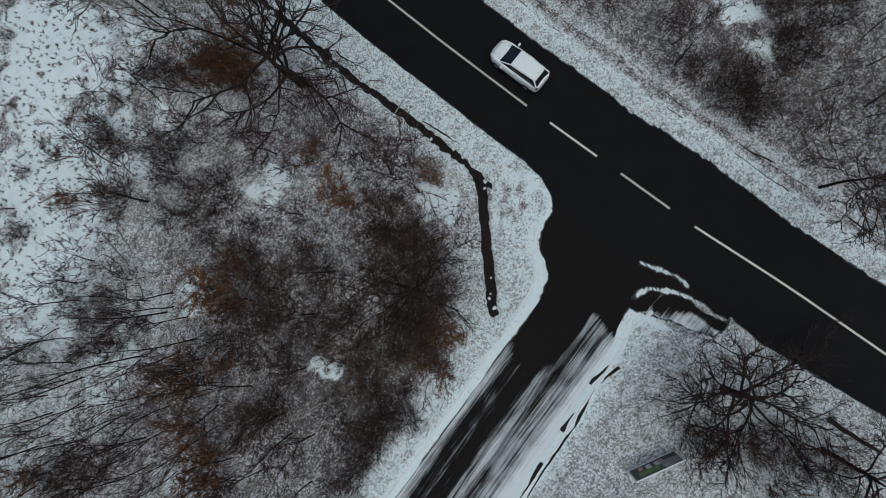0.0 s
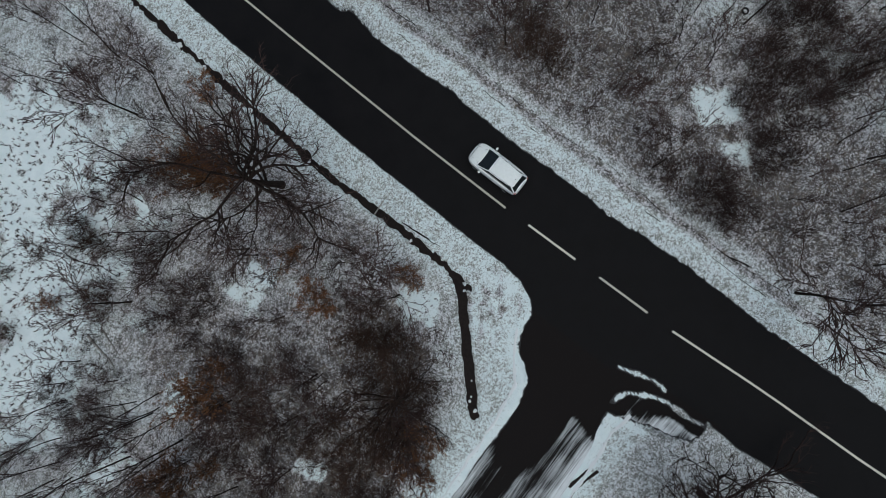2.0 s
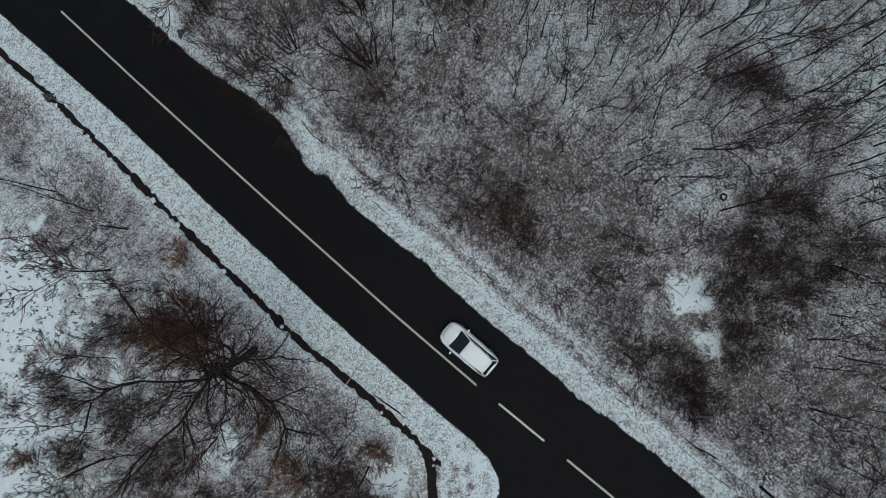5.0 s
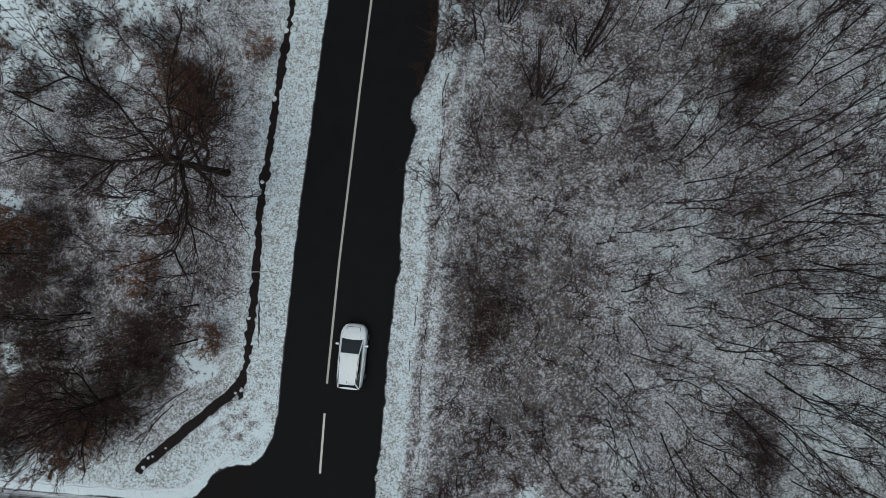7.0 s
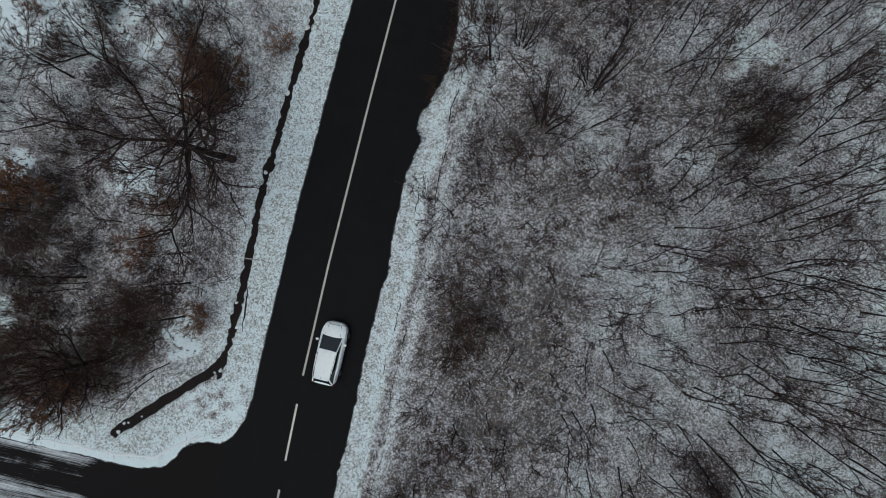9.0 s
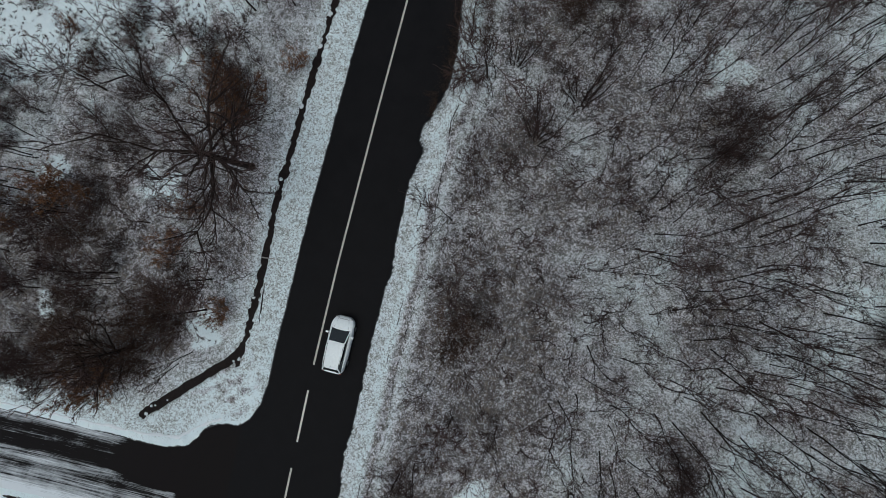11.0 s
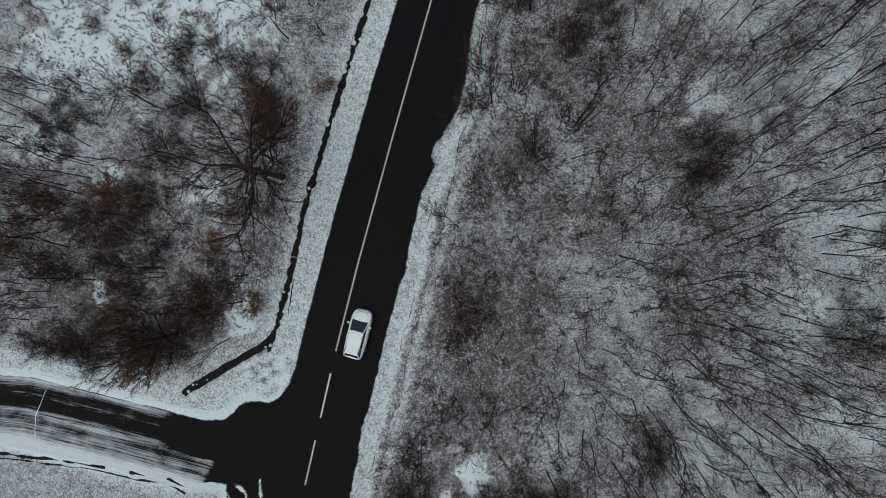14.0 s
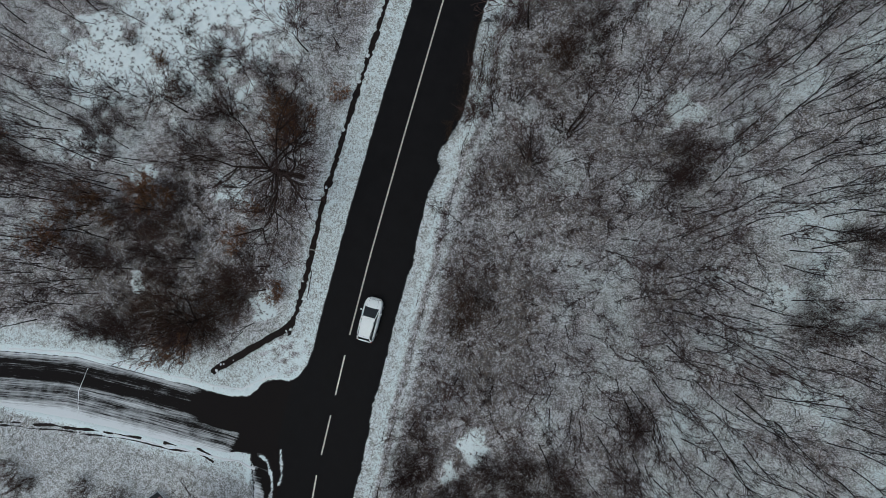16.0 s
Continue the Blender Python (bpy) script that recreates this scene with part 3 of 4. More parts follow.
    if apart:
        for w in single:
            mesh_object("limb", w.v, w.f, mats[0], root)
    return root


def shrub(seed, height, width, stems, mats, name="shrub", leaf=0, thick=0.016, apart=False, subs=4, sprays=3):
    """A bush of many bare rods from one root, fine at the ends."""
    rng = random.Random(seed)
    rods, twigs, leaves, single = Wood(), Wood(), Wood(), []
    for _ in range(stems):
        if apart:
            rods = Wood()
            single.append(rods)
        a, b = rng.uniform(0, 2 * math.pi), rng.random() ** 0.6
        at = Vector((math.cos(a) * 0.2 * width * b, math.sin(a) * 0.2 * width * b, -0.1))
        d = Vector((math.cos(a) * width / height * 0.6 * b, math.sin(a) * width / height * 0.6 * b, 1))
        length = height * rng.uniform(0.55, 1.1)
        rod = limb_path(rng, at, d, length, 3, 0.18, 0.03)
        rods.tube(rod, [thick * (1 - 0.7 * k / 3) for k in range(3)], 3)
        for _ in range(subs):
            a2, d2 = on_path(rod, rng.uniform(0.2, 0.98))
            sub = limb_path(rng, a2, around(rng, d2, rng.uniform(0.4, 1.45)), length * rng.uniform(0.2, 0.42), 2, 0.35, 0.02)
            twigs.tube(sub, [0.013, 0.010], 3)
            twig_spray(rng, twigs, sub, sprays, length * 0.22, 0.0115)
            for _ in range(leaf):
                a3, d3 = on_path(sub, rng.uniform(0.1, 1))
                leaves.leaf(a3 + Vector((rng.uniform(-1, 1), rng.uniform(-1, 1), rng.uniform(-1, 1))) * 0.12, around(rng, d3, rng.uniform(0.3, 1.5)), rng.uniform(0.06, 0.11), rng)
        twig_spray(rng, twigs, rod, 4, length * 0.22, 0.0115, 0.3)
    root = tree_thing(name, (Wood() if apart else rods, twigs, leaves), (*mats, LEAF), ("rootstock", "crown", "foliage"))
    for w in single:
        mesh_object("stem", w.v, w.f, mats[0], root)
    return root


def set_thing(kinds, rng, x, y, size=1.0, tilt=2.5, used=set()):
    """Stand one of the kinds at a place, turned by chance; the first of each kind is the original itself."""
    fresh = [k for k in kinds if k.name not in used]
    ob = fresh[0] if fresh else rng.choice(kinds)
    m = pose(x, y, float(ground_height(x, y)), rng.uniform(-tilt, tilt), rng.uniform(-tilt, tilt), rng.uniform(0, 360)) @ Matrix.Diagonal((size, size, size, 1))
    if ob.name not in used:
        used.add(ob.name)
        ob.matrix_world = m
        return ob
    made = copy_thing(ob, m)
    for a, b in zip(ob.children, made.children):
        b.matrix_parent_inverse = Matrix()
    return made


def tag_kinds(kinds, label, category, group):
    for k in kinds:
        tagged(k, label, category, group)
    return kinds


GREY = (BARK, TWIG)
TALL = tag_kinds([slender_tree(100 + k, h, GREY, 12, 3, "tree", 1.15) for k, h in enumerate((9.5, 8.5, 10.0, 8.0, 9.0, 7.0, 10.5, 8.8))], "slender bare forest tree with dark bark in snow", "tree", "bare forest trees")
SMALL = tag_kinds([slender_tree(200 + k, h, GREY, 7, 2, "sapling", 1.1) for k, h in enumerate((5.0, 6.0, 4.2, 6.5, 4.6))], "small bare young tree on snowy forest floor", "young tree", "bare young trees")
BUSHY = tag_kinds([spreading_tree(300 + k, h, r, GREY, "small_tree", 9, 0, 0.7, 0.5, 0, (5, 4, 1)) for k, (h, r) in enumerate(((4.5, 0.05), (5.5, 0.06), (3.8, 0.045)))], "low spreading bare tree with many fine branches", "tree", "low bare trees")
LOWTREE = tag_kinds([spreading_tree(330 + k, h, r, (TWIG, TWIG), "low_tree", 10, 0, 0.75, 0.55, 0, (4, 2, 1)) for k, (h, r) in enumerate(((3.6, 0.042), (3.0, 0.04), (4.2, 0.05), (3.4, 0.045)))], "small bare bushy tree with fine fanned branches", "tree", "small bushy trees")
GREYSHRUB = tag_kinds([shrub(400 + k, h, w, 26, (TWIG, TWIG), subs=7, sprays=3) for k, (h, w) in enumerate(((2.2, 2.8), (2.6, 3.0), (1.9, 2.8), (2.4, 3.2)))], "dense leafless grey-brown shrub on snow", "shrub", "grey shrubs")
BROWNSHRUB = tag_kinds([shrub(500 + k, h, w, 26, (BROWNTWIG, BROWNTWIG), subs=7, sprays=3) for k, (h, w) in enumerate(((2.3, 2.7), (2.7, 2.9), (2.0, 2.6)))], "dense leafless brown shrub on snow", "shrub", "brown shrubs")
THINSHRUB = tag_kinds([shrub(450 + k, h, w, 14, (TWIG, TWIG), "thin_shrub", subs=5, sprays=2) for k, (h, w) in enumerate(((1.6, 2.6), (2.0, 2.8), (1.8, 3.2)))], "loose thin leafless shrub, snow showing between its twigs", "shrub", "thin shrubs")
RUSSET = tag_kinds([shrub(600 + k, h, w, 16, (BARK, BROWNTWIG), "young_oak", 26, 0.016, True) for k, (h, w) in enumerate(((3.4, 2.6), (2.6, 2.2), (4.0, 2.4)))], "young oak bush that keeps its dead russet leaves", "shrub", "russet young oaks")
TUFT = tag_kinds([shrub(700 + k, h, w, 26, (GRASS, BROWNTWIG), "low_bush", 0, 0.008) for k, (h, w) in enumerate(((0.9, 1.7), (1.1, 1.5)))], "low rounded bush of dry stalks in snow", "bush", "low bushes in clearing")
MULTI = tag_kinds([shrub(800, 5.5, 3.0, 15, (BARK, TWIG), "hazel", 0, 0.055, True), shrub(801, 4.8, 2.8, 12, (BARK, TWIG), "hazel", 0, 0.05, True)], "bare many-stemmed hazel clump", "shrub", "hazel clumps")

rng = random.Random(7)

# the large single trees
big = tagged(spreading_tree(31, 9.5, 0.25, GREY, "oak_tree", 17, 0.0, 1.25, 0.64, 0, (7, 5, 3), True), "large bare oak with thick trunk and crooked limbs beside ditch", "tree")
big.matrix_world = pose(-8.3, 14.1, 0.0, 0, 0, -20)
other = tagged(spreading_tree(35, 7.0, 0.2, GREY, "oak_tree", 17, 0.0, 1.2, 0.68, 0, (7, 5, 3), True, 0.5), "bare spreading oak at the corner of the junction", "tree")
other.matrix_world = pose(-7.6, -21.6, 0.0, 0, 0, -50) @ Matrix.Diagonal((1.12, 1.12, 1.05, 1))
dark = tagged(spreading_tree(37, 6.5, 0.16, (BARK, BROWNTWIG), "oak_tree", 14, 0.0, 1.05, 0.6, 0, (6, 5, 3), True), "dense dark bare oak in brown undergrowth", "tree")
dark.matrix_world = pose(-14.9, -1.9, 0.0)
third = tagged(spreading_tree(39, 8.0, 0.15, GREY, "oak_tree", 10, 0.05, 0.9, 0.5, 0, (6, 5, 2), True), "bare oak beside the main road", "tree")
third.matrix_world = pose(-6.9, -28.6, 0.0)

# trees whose places are known, east of the road
EAST_TALL = [(22.2, 17.2), (23.0, 16.6), (27.5, 20.9), (29.3, 24.4), (29.5, 23.4), (29.9, 21.7), (30.2, 17.0), (31.2, 16.9), (30.1, 16.0), (31.3, 15.6), (33.7, 20.8),
             (34.1, 19.6), (24.1, 15.9), (23.1, 13.2), (26.1, 12.8), (27.9, 12.3), (22.1, 11.7), (18.6, 21.1), (19.0, 19.8), (16.9, 25.1), (19.8, 5.9), (20.7, 7.2),
             (23.4, 6.6), (25.9, 4.7), (25.4, 4.2), (28.4, 3.0), (33.5, 1.4), (33.4, 8.1), (28.2, 0.7), (31.9, -1.6), (23.7, 1.2), (22.1, -1.4), (24.1, -1.6), (33.8, -3.7),
             (33.8, 6.2), (30.2, 9.7), (29.9, 8.4), (27.6, 9.0), (25.2, 9.6), (32.3, 7.3), (31.4, 6.6), (20.1, -2.0), (19.9, -0.4), (18.7, -0.9), (18.5, 1.5), (17.9, 1.1)]
FAR_TALL = [(28.0, 29.1), (28.7, 29.4), (29.9, 32.1), (33.6, 31.5), (34.9, 34.8), (35.6, 32.6), (37.0, 37.3), (36.4, 18.1), (39.1, 17.6), (43.5, 16.7), (34.4, 1.2), (40.4, 0.1),
            (38.3, 0.1), (30.1, 0.9), (31.1, -1.8), (24.9, -3.4), (35.7, 6.5), (37.9, 7.6), (40.3, 7.2), (42.1, 5.6), (39.6, 3.9), (45.4, 7.5), (44.4, 3.2), (31.1, 10.1),
            (12.9, -17.9), (16.8, -17.2), (20.0, -17.5), (21.3, -13.2), (24.5, -15.0), (18.4, -20.5)]
EAST_SMALL = [(10.4, 20.8), (16.4, 20.7), (16.7, 22.5), (13.2, 13.3), (18.8, 11.4), (15.2, 7.2), (16.6, 3.7), (14.1, 3.0), (10.9, -1.0), (16.6, -2.5), (14.7, -3.6), (12.2, 10.0), (13.0, 0.2), (11.5, 16.5)]
placed = []


def roomy(x, y, gap):
    return not any((x - a) ** 2 + (y - b) ** 2 < gap * gap for a, b in placed)


def free_place(x, y, gap):
    if any((x - a) ** 2 + (y - b) ** 2 < gap * gap for a, b in placed):
        return False
    placed.append((x, y))
    return True


for x, y in EAST_TALL + FAR_TALL:
    placed.append((x, y))
    set_thing(TALL, rng, x, y, rng.uniform(0.8, 1.1))
for x, y in EAST_SMALL:
    placed.append((x, y))
    set_thing(SMALL, rng, x, y, rng.uniform(0.8, 1.2), 6)
for x, y, s in ((13.3, 20.2, 1.25), (10.6, 25.6, 1.0), (16.2, 23.6, 1.0)):
    placed.append((x, y))
    set_thing(MULTI, rng, x, y, s)
for x, y in ((8.7, 24.2), (8.2, -6.4), (11.2, -1.4), (10.3, 32.7), (6.8, -18.7), (8.6, -22.5), (12.0, 18.0), (9.4, 7.0), (8.2, 13.0)):
    set_thing(BUSHY, rng, x, y, 1.55 if y > 22 or y < -20 else rng.uniform(1.0, 1.25))

# west of the road
WEST_TALL = [(-26.1, 12.2), (-26.8, 11.5), (-26.8, 10.2), (-36.0, 14.6), (-36.1, 12.4), (-34.4, 9.8), (-35.0, 9.4), (-37.7, 14.9), (-36.5, 12.2), (-31.1, 17.7), (-27.4, 11.6),
             (-35.9, 9.8), (-29.0, 26.3), (-21.3, 20.1), (-21.4, 21.5), (-17.2, 3.3), (-17.4, 2.7), (-9.0, 34.0), (-12.5, 33.0), (-14.5, 36.0), (-8.2, 30.5)]
WEST_LOW = [(-9.6, 4.7), (-22.2, 18.1), (-27.4, 0.3), (-20.7, 2.9), (-17.5, 3.6), (-10.8, 26.6), (-9.4, 2.3), (-16.8, -3.4), (-23.0, 7.5), (-24.0, 1.0), (-7.6, 27.5)]
for x, y in WEST_TALL:
    placed.append((x, y))
    set_thing(TALL if x < -24 or y > 29 else SMALL, rng, x, y, rng.uniform(0.8, 1.05))
for x, y in WEST_LOW:
    placed.append((x, y))
    set_thing(BUSHY, rng, x, y, rng.uniform(0.9, 1.3))
for x, y, k in ((-10.9, 18.7, 1.25), (-10.2, 17.6, 1.1), (-11.4, 19.6, 1.1), (-29.2, 7.1, 1.2), (-30.2, 7.6, 0.9), (-32.8, 2.3, 1.0), (-32.4, 4.7, 0.8), (-42.3, 12.0, 0.9), (-12.8, 6.4, 1.0), (-12.1, 10.3, 0.7), (-8.0, 2.5, 0.75),
                (-15.6, -5.1, 0.95), (-21.4, 9.2, 0.6), (-25.6, 22.7, 0.6), (-6.0, 22.6, 0.75), (-23.1, 8.6, 1.15), (-34.2, 1.4, 1.0), (-8.4, 20.0, 0.7), (-24.0, 9.4, 0.8), (-17.6, -6.2, 0.8), (-27.4, 5.6, 0.7)):
    set_thing(RUSSET, rng, x, y, k)
for x, y in ((-23.7, 27.7), (-29.8, 24.4), (-26.4, 27.4), (-23.9, 26.2), (-19.0, 35.6)):
    set_thing(TUFT, rng, x, y, 1.15 if x < -29 else rng.uniform(0.7, 0.95))
for x, y in ((-11.0, -22.6), (-11.4, -21.8), (-10.4, -23.4), (-8.6, -24.8), (-9.4, -25.6), (-8.2, -27.0), (-7.6, -29.6), (-10.3, -27.6), (-32.0, -22.3), (-23.6, -21.8), (-29.3, -22.8), (-31.0, -24.0), (-19.0, -21.6), (7.2, 24.2), (7.3, 27.2), (7.4, 30.0)):
    set_thing(BROWNSHRUB, rng, x, y, rng.uniform(0.8, 1.1))


def thicket(x, y, reach, kinds, size):
    """Several bushes grown together, thickest in the middle."""
    n = max(1, round((reach / 1.0) ** 2))
    turn = rng.uniform(0, 6.28)
    for k in range(n):
        a, d = turn + 2.4 * k, reach * 0.9 * math.sqrt((k + 0.2) / n) if n > 1 else 0.0
        px, py = x + math.cos(a) * d + rng.uniform(-0.2, 0.2), y + math.sin(a) * d + rng.uniform(-0.2, 0.2)
        placed.append((px, py))
        set_thing(kinds, rng, px, py, size * rng.uniform(0.85, 1.15))


for x, y, reach, tone in THICK_WEST + THICK_EAST:
    thicket(x, y, reach * (1.22 if x < 0 else 1.35 if y < -7 else 1.1), BROWNSHRUB if tone == "b" else GREYSHRUB, 0.85)
for x, y, reach in THIN_WEST + THIN_EAST + EDGE_EAST:
    thicket(x, y, reach * 0.9, THINSHRUB, 0.85)
    if not 0 < x < 8.8:
        set_thing(LOWTREE, rng, x + rng.uniform(-0.8, 0.8), y + rng.uniform(-0.8, 0.8), rng.uniform(0.8, 1.15), 6)


def clear_of(x, y):
    """How far a place may bear shrubs: 0 in clearings and by the road, 1 in the wood."""
    if float(road_distance(np.array([x]), np.array([y]))[0]) < 3.2:
        return 0.0
    for line in (WEST_DITCH, CUT_DITCH):
        if float(line_distance(np.array([x]), np.array([y]), line)[0]) < 1.2:
            return 0.0
    for cx, cy, rx, ry in CLEARINGS:
        if math.hypot((x - cx) / rx, (y - cy) / ry) < 1.0:
            return 0.0
    return 1.0


# single thin bushes between the thickets
count = 0
for _ in range(3000):
    x = rng.choice((rng.uniform(-44, -8), 7.6 + abs(rng.gauss(0, 9))))
    y = rng.uniform(-8 if x < 0 else -38, 44)
    if count < 120 and clear_of(x, y) and free_place(x, y, 1.5):
        set_thing(THINSHRUB, rng, x, y, rng.uniform(0.45, 0.95))
        count += 1
count = 0
for _ in range(2000):
    x, y = rng.choice((7.8 + abs(rng.gauss(0, 7)), rng.uniform(-40, -8))), rng.uniform(-30, 40)
    if (x > 0 or y > 0) and count < 38 and clear_of(x, y) and free_place(x, y, 1.9):
        set_thing(LOWTREE, rng, x, y, rng.uniform(0.7, 1.15), 6)
        count += 1
# young trees between
count = 0
for _ in range(2500):
    x, y = rng.choice((rng.uniform(8.5, 25), rng.uniform(8.5, 25), rng.uniform(8.5, 25), rng.uniform(-44, -9))), rng.uniform(-38, 46)
    if x < 0 and y < -7:
        continue
    if count < 215 and clear_of(x, y) and free_place(x, y, 1.5):
        set_thing(SMALL, rng, x, y, rng.uniform(0.6, 1.15), 6)
        count += 1
# the tall wood: the nearer trees one by one, those at its far edges as one mass
count, far = 0, []
for _ in range(13000):
    x, y = rng.choice((rng.uniform(17, 56), rng.uniform(19, 56), rng.uniform(19, 40), rng.uniform(-50, -27))), rng.uniform(-38, 52)
    if x < 0 and (y < -7 or (y > 18 and x > -34)):
        continue
    if x > 0 and y < -12 and x < 22:
        continue
    outer = x > 31 or y > 31 or y < -13 or x < -37
    if (len(far) < 640 if outer else count < 255) and roomy(x, y, 1.25) and clear_of(x, y) and free_place(x, y, 1.25):
        if outer:
            far.append((x, y))
        else:
            set_thing(TALL, rng, x, y, rng.uniform(0.75, 1.1))
            count += 1


def far_wood(places):
    """Trees at the far edges of the wood, too many to tell apart, as one mesh."""
    plain_trees = [slender_tree(900 + k, 8.0 + k * 0.5, GREY, 7, 1, "tree", 1.05) for k in range(5)]
    v, f, base = [], [], 0
    for x, y in places:
        src = rng.choice(plain_trees)
        m = np.array(pose(x, y, float(ground_height(x, y)), rng.uniform(-3, 3), rng.uniform(-3, 3), rng.uniform(0, 360)))
        for child in src.children:
            co = np.empty(len(child.data.vertices) * 3, np.float32)
            child.data.vertices.foreach_get("co", co)
            co = co.reshape(-1, 3) @ m[:3, :3].T + m[:3, 3]
            v.append(co)
            f += [tuple(base + i for i in p.vertices) for p in child.data.polygons]
            base += len(co)
    for src in plain_trees:
        for child in list(src.children):
            bpy.data.objects.remove(child)
        bpy.data.objects.remove(src)
    ob = mesh_object("far_wood", np.concatenate(v).tolist(), f, BARK)
    return tagged(ob, "mass of bare slender trees at the edge of the wood", "trees", kind="stuff")


far_wood(far)


def undergrowth(name, tries, rods, height, mat, label, where, seed, thick=0.009):
    """Seedlings, brambles and dry stalks that nobody could count, as one mesh."""
    r = random.Random(seed)
    w = Wood()
    xs = np.array([r.uniform(-47, 50) for _ in range(tries)])
    ys = np.array([r.uniform(-36, 48) for _ in range(tries)])
    keep = where(xs, ys, np.array([r.random() for _ in range(tries)]))
    zs = ground_height(xs, ys)
    for x, y, z in zip(xs[keep], ys[keep], zs[keep]):
        for _ in range(r.randint(*rods)):
            a, h = r.uniform(0, 6.283), height * r.uniform(0.4, 1.2)
            lean = r.uniform(0.2, 1.1)
            d = Vector((math.cos(a) * lean, math.sin(a) * lean, 1)) * h
            p = Vector((x + r.uniform(-0.1, 0.1), y + r.uniform(-0.1, 0.1), z - 0.03))
            w.tube([p, p + d], [thick], 3)
    return tagged(mesh_object(name, w.v, w.f, mat), label, "undergrowth", kind="stuff")


def in_wood(x, y, chance):
    d = road_distance(x, y)
    ok = (d > 3.2) & ((x > 0) | (y > -8))
    ok &= line_distance(x, y, WEST_DITCH) > 0.8
    ok &= ~((x < 0) & (x > np.interp(y, [p[1] for p in WEST_DITCH[::-1]], [p[0] for p in WEST_DITCH[::-1]])))
    ok &= ~((y < 2) & (x < 0) & (line_distance(x, y, CUT_DITCH) < 2.4))
    for cx, cy, rx, ry in CLEARINGS:
        ok &= (np.hypot((x - cx) / rx, (y - cy) / ry) + 0.4 * value_noise(x, y, 1.1, 23)) > 1.0
    dense = 0.5 + 0.5 * value_noise(x, y, 3.0, 41)
    near = np.exp(-((x - 13) / 7) ** 2) + 0.7 * np.exp(-((x + 18) / 9) ** 2)
    return ok & (chance < 0.25 + 0.45 * dense + 0.4 * near)


def in_open(x, y, chance):
    d = road_distance(x, y)
    field = (x < 0) & (y < -16.5) & (d > 1.0)
    clear = np.zeros(np.shape(x), bool)
    for cx, cy, rx, ry in CLEARINGS[:3]:
        clear |= np.hypot((x - cx) / rx, (y - cy) / ry) < 1.2
    verge = (d > 0.5) & (d < 3.5) & (x > 0)
    return (field & (chance < 0.8)) | (clear & (value_noise(x, y, 1.0, 42) > 0.1) & (chance < 0.5)) | (verge & (chance < 0.5))


undergrowth("undergrowth", 28000, (3, 5), 0.65, TWIG, "fine bare seedlings and brambles on the snowy forest floor", in_wood, 51, 0.012)
undergrowth("dry_grass", 24000, (4, 6), 0.24, GRASS, "tufts of dry grass that poke through the snow", in_open, 52, 0.012)


def in_clearing(x, y, chance):
    ok = np.zeros(np.shape(x), bool)
    for cx, cy, rx, ry in CLEARINGS:
        ok |= np.hypot((x - cx) / rx, (y - cy) / ry) < 1.15
    return ok & (chance < 0.75) & (road_distance(x, y) > 3)


undergrowth("tussock", 40000, (6, 9), 0.2, TWIG, "small dark tussocks that poke through clearing snow", in_clearing, 53, 0.028)


# ------------------------------------------------------------ the car on the road
def glossy(name, colour, rough=0.25, coat=0.6, metal=0.0):
    m, n, l, b = material(name, rough, 0.5, metal)
    p = place(n)
    k = noise_node(n, l, 6.0, 4.0, p)
    c = ramp(n, l, k, (0.3, tuple(v * 0.9 for v in colour)), (0.7, colour))
    l.new(c, b.inputs["Base Color"])
    l.new(ramp(n, l, k, (0.3, (rough,) * 3), (0.7, (min(1, rough + 0.15),) * 3)), b.inputs["Roughness"])
    b.inputs["Coat Weight"].default_value = coat
    return m


WHITEPAINT = glossy("white_car_paint", (0.86, 0.89, 0.88), 0.4, 0.3)
DARKGLASS = glossy("dark_window_glass", (0.012, 0.016, 0.017), 0.06, 0.2)
RUBBER = plain("tyre_rubber", (0.01, 0.01, 0.01), (0.02, 0.02, 0.02), 20.0, 0.8)
ALLOY = glossy("wheel_alloy", (0.4, 0.41, 0.42), 0.35, 0.0, 0.9)
BLACKTRIM = plain("black_plastic_trim", (0.010, 0.010, 0.011), (0.02, 0.02, 0.021), 12.0, 0.6)
LAMPGLASS = glossy("headlamp_glass", (0.45, 0.47, 0.48), 0.1, 0.8)
REDGLASS = glossy("red_lamp_glass", (0.25, 0.015, 0.012), 0.15, 0.8)
PLATE = glossy("number_plate", (0.6, 0.6, 0.55), 0.4, 0.1)


def loft(rings, closed=True):
    """A skin over rings of points with caps at both ends."""
    bm = bmesh.new()
    vs = [[bm.verts.new(p) for p in ring] for ring in rings]
    n = len(rings[0])
    for a, b in zip(vs, vs[1:]):
        for k in range(n):
            bm.faces.new((a[k], a[(k + 1) % n], b[(k + 1) % n], b[k]))
    bm.faces.new(vs[0][::-1])
    bm.faces.new(vs[-1])
    bmesh.ops.recalc_face_normals(bm, faces=bm.faces)
    return bm


def bar(bm, a, b, r, sides=6):
    a, b = Vector(a), Vector(b)
    d = (b - a).normalized()
    u = d.orthogonal().normalized()
    w = d.cross(u)
    rings = []
    for p in (a, b):
        rings.append([bm.verts.new(p + r * (math.cos(2 * math.pi * s / sides) * u + math.sin(2 * math.pi * s / sides) * w)) for s in range(sides)])
    for s in range(sides):
        bm.faces.new((rings[0][s], rings[0][(s + 1) % sides], rings[1][(s + 1) % sides], rings[1][s]))
    bm.faces.new(rings[0][::-1])
    bm.faces.new(rings[1])


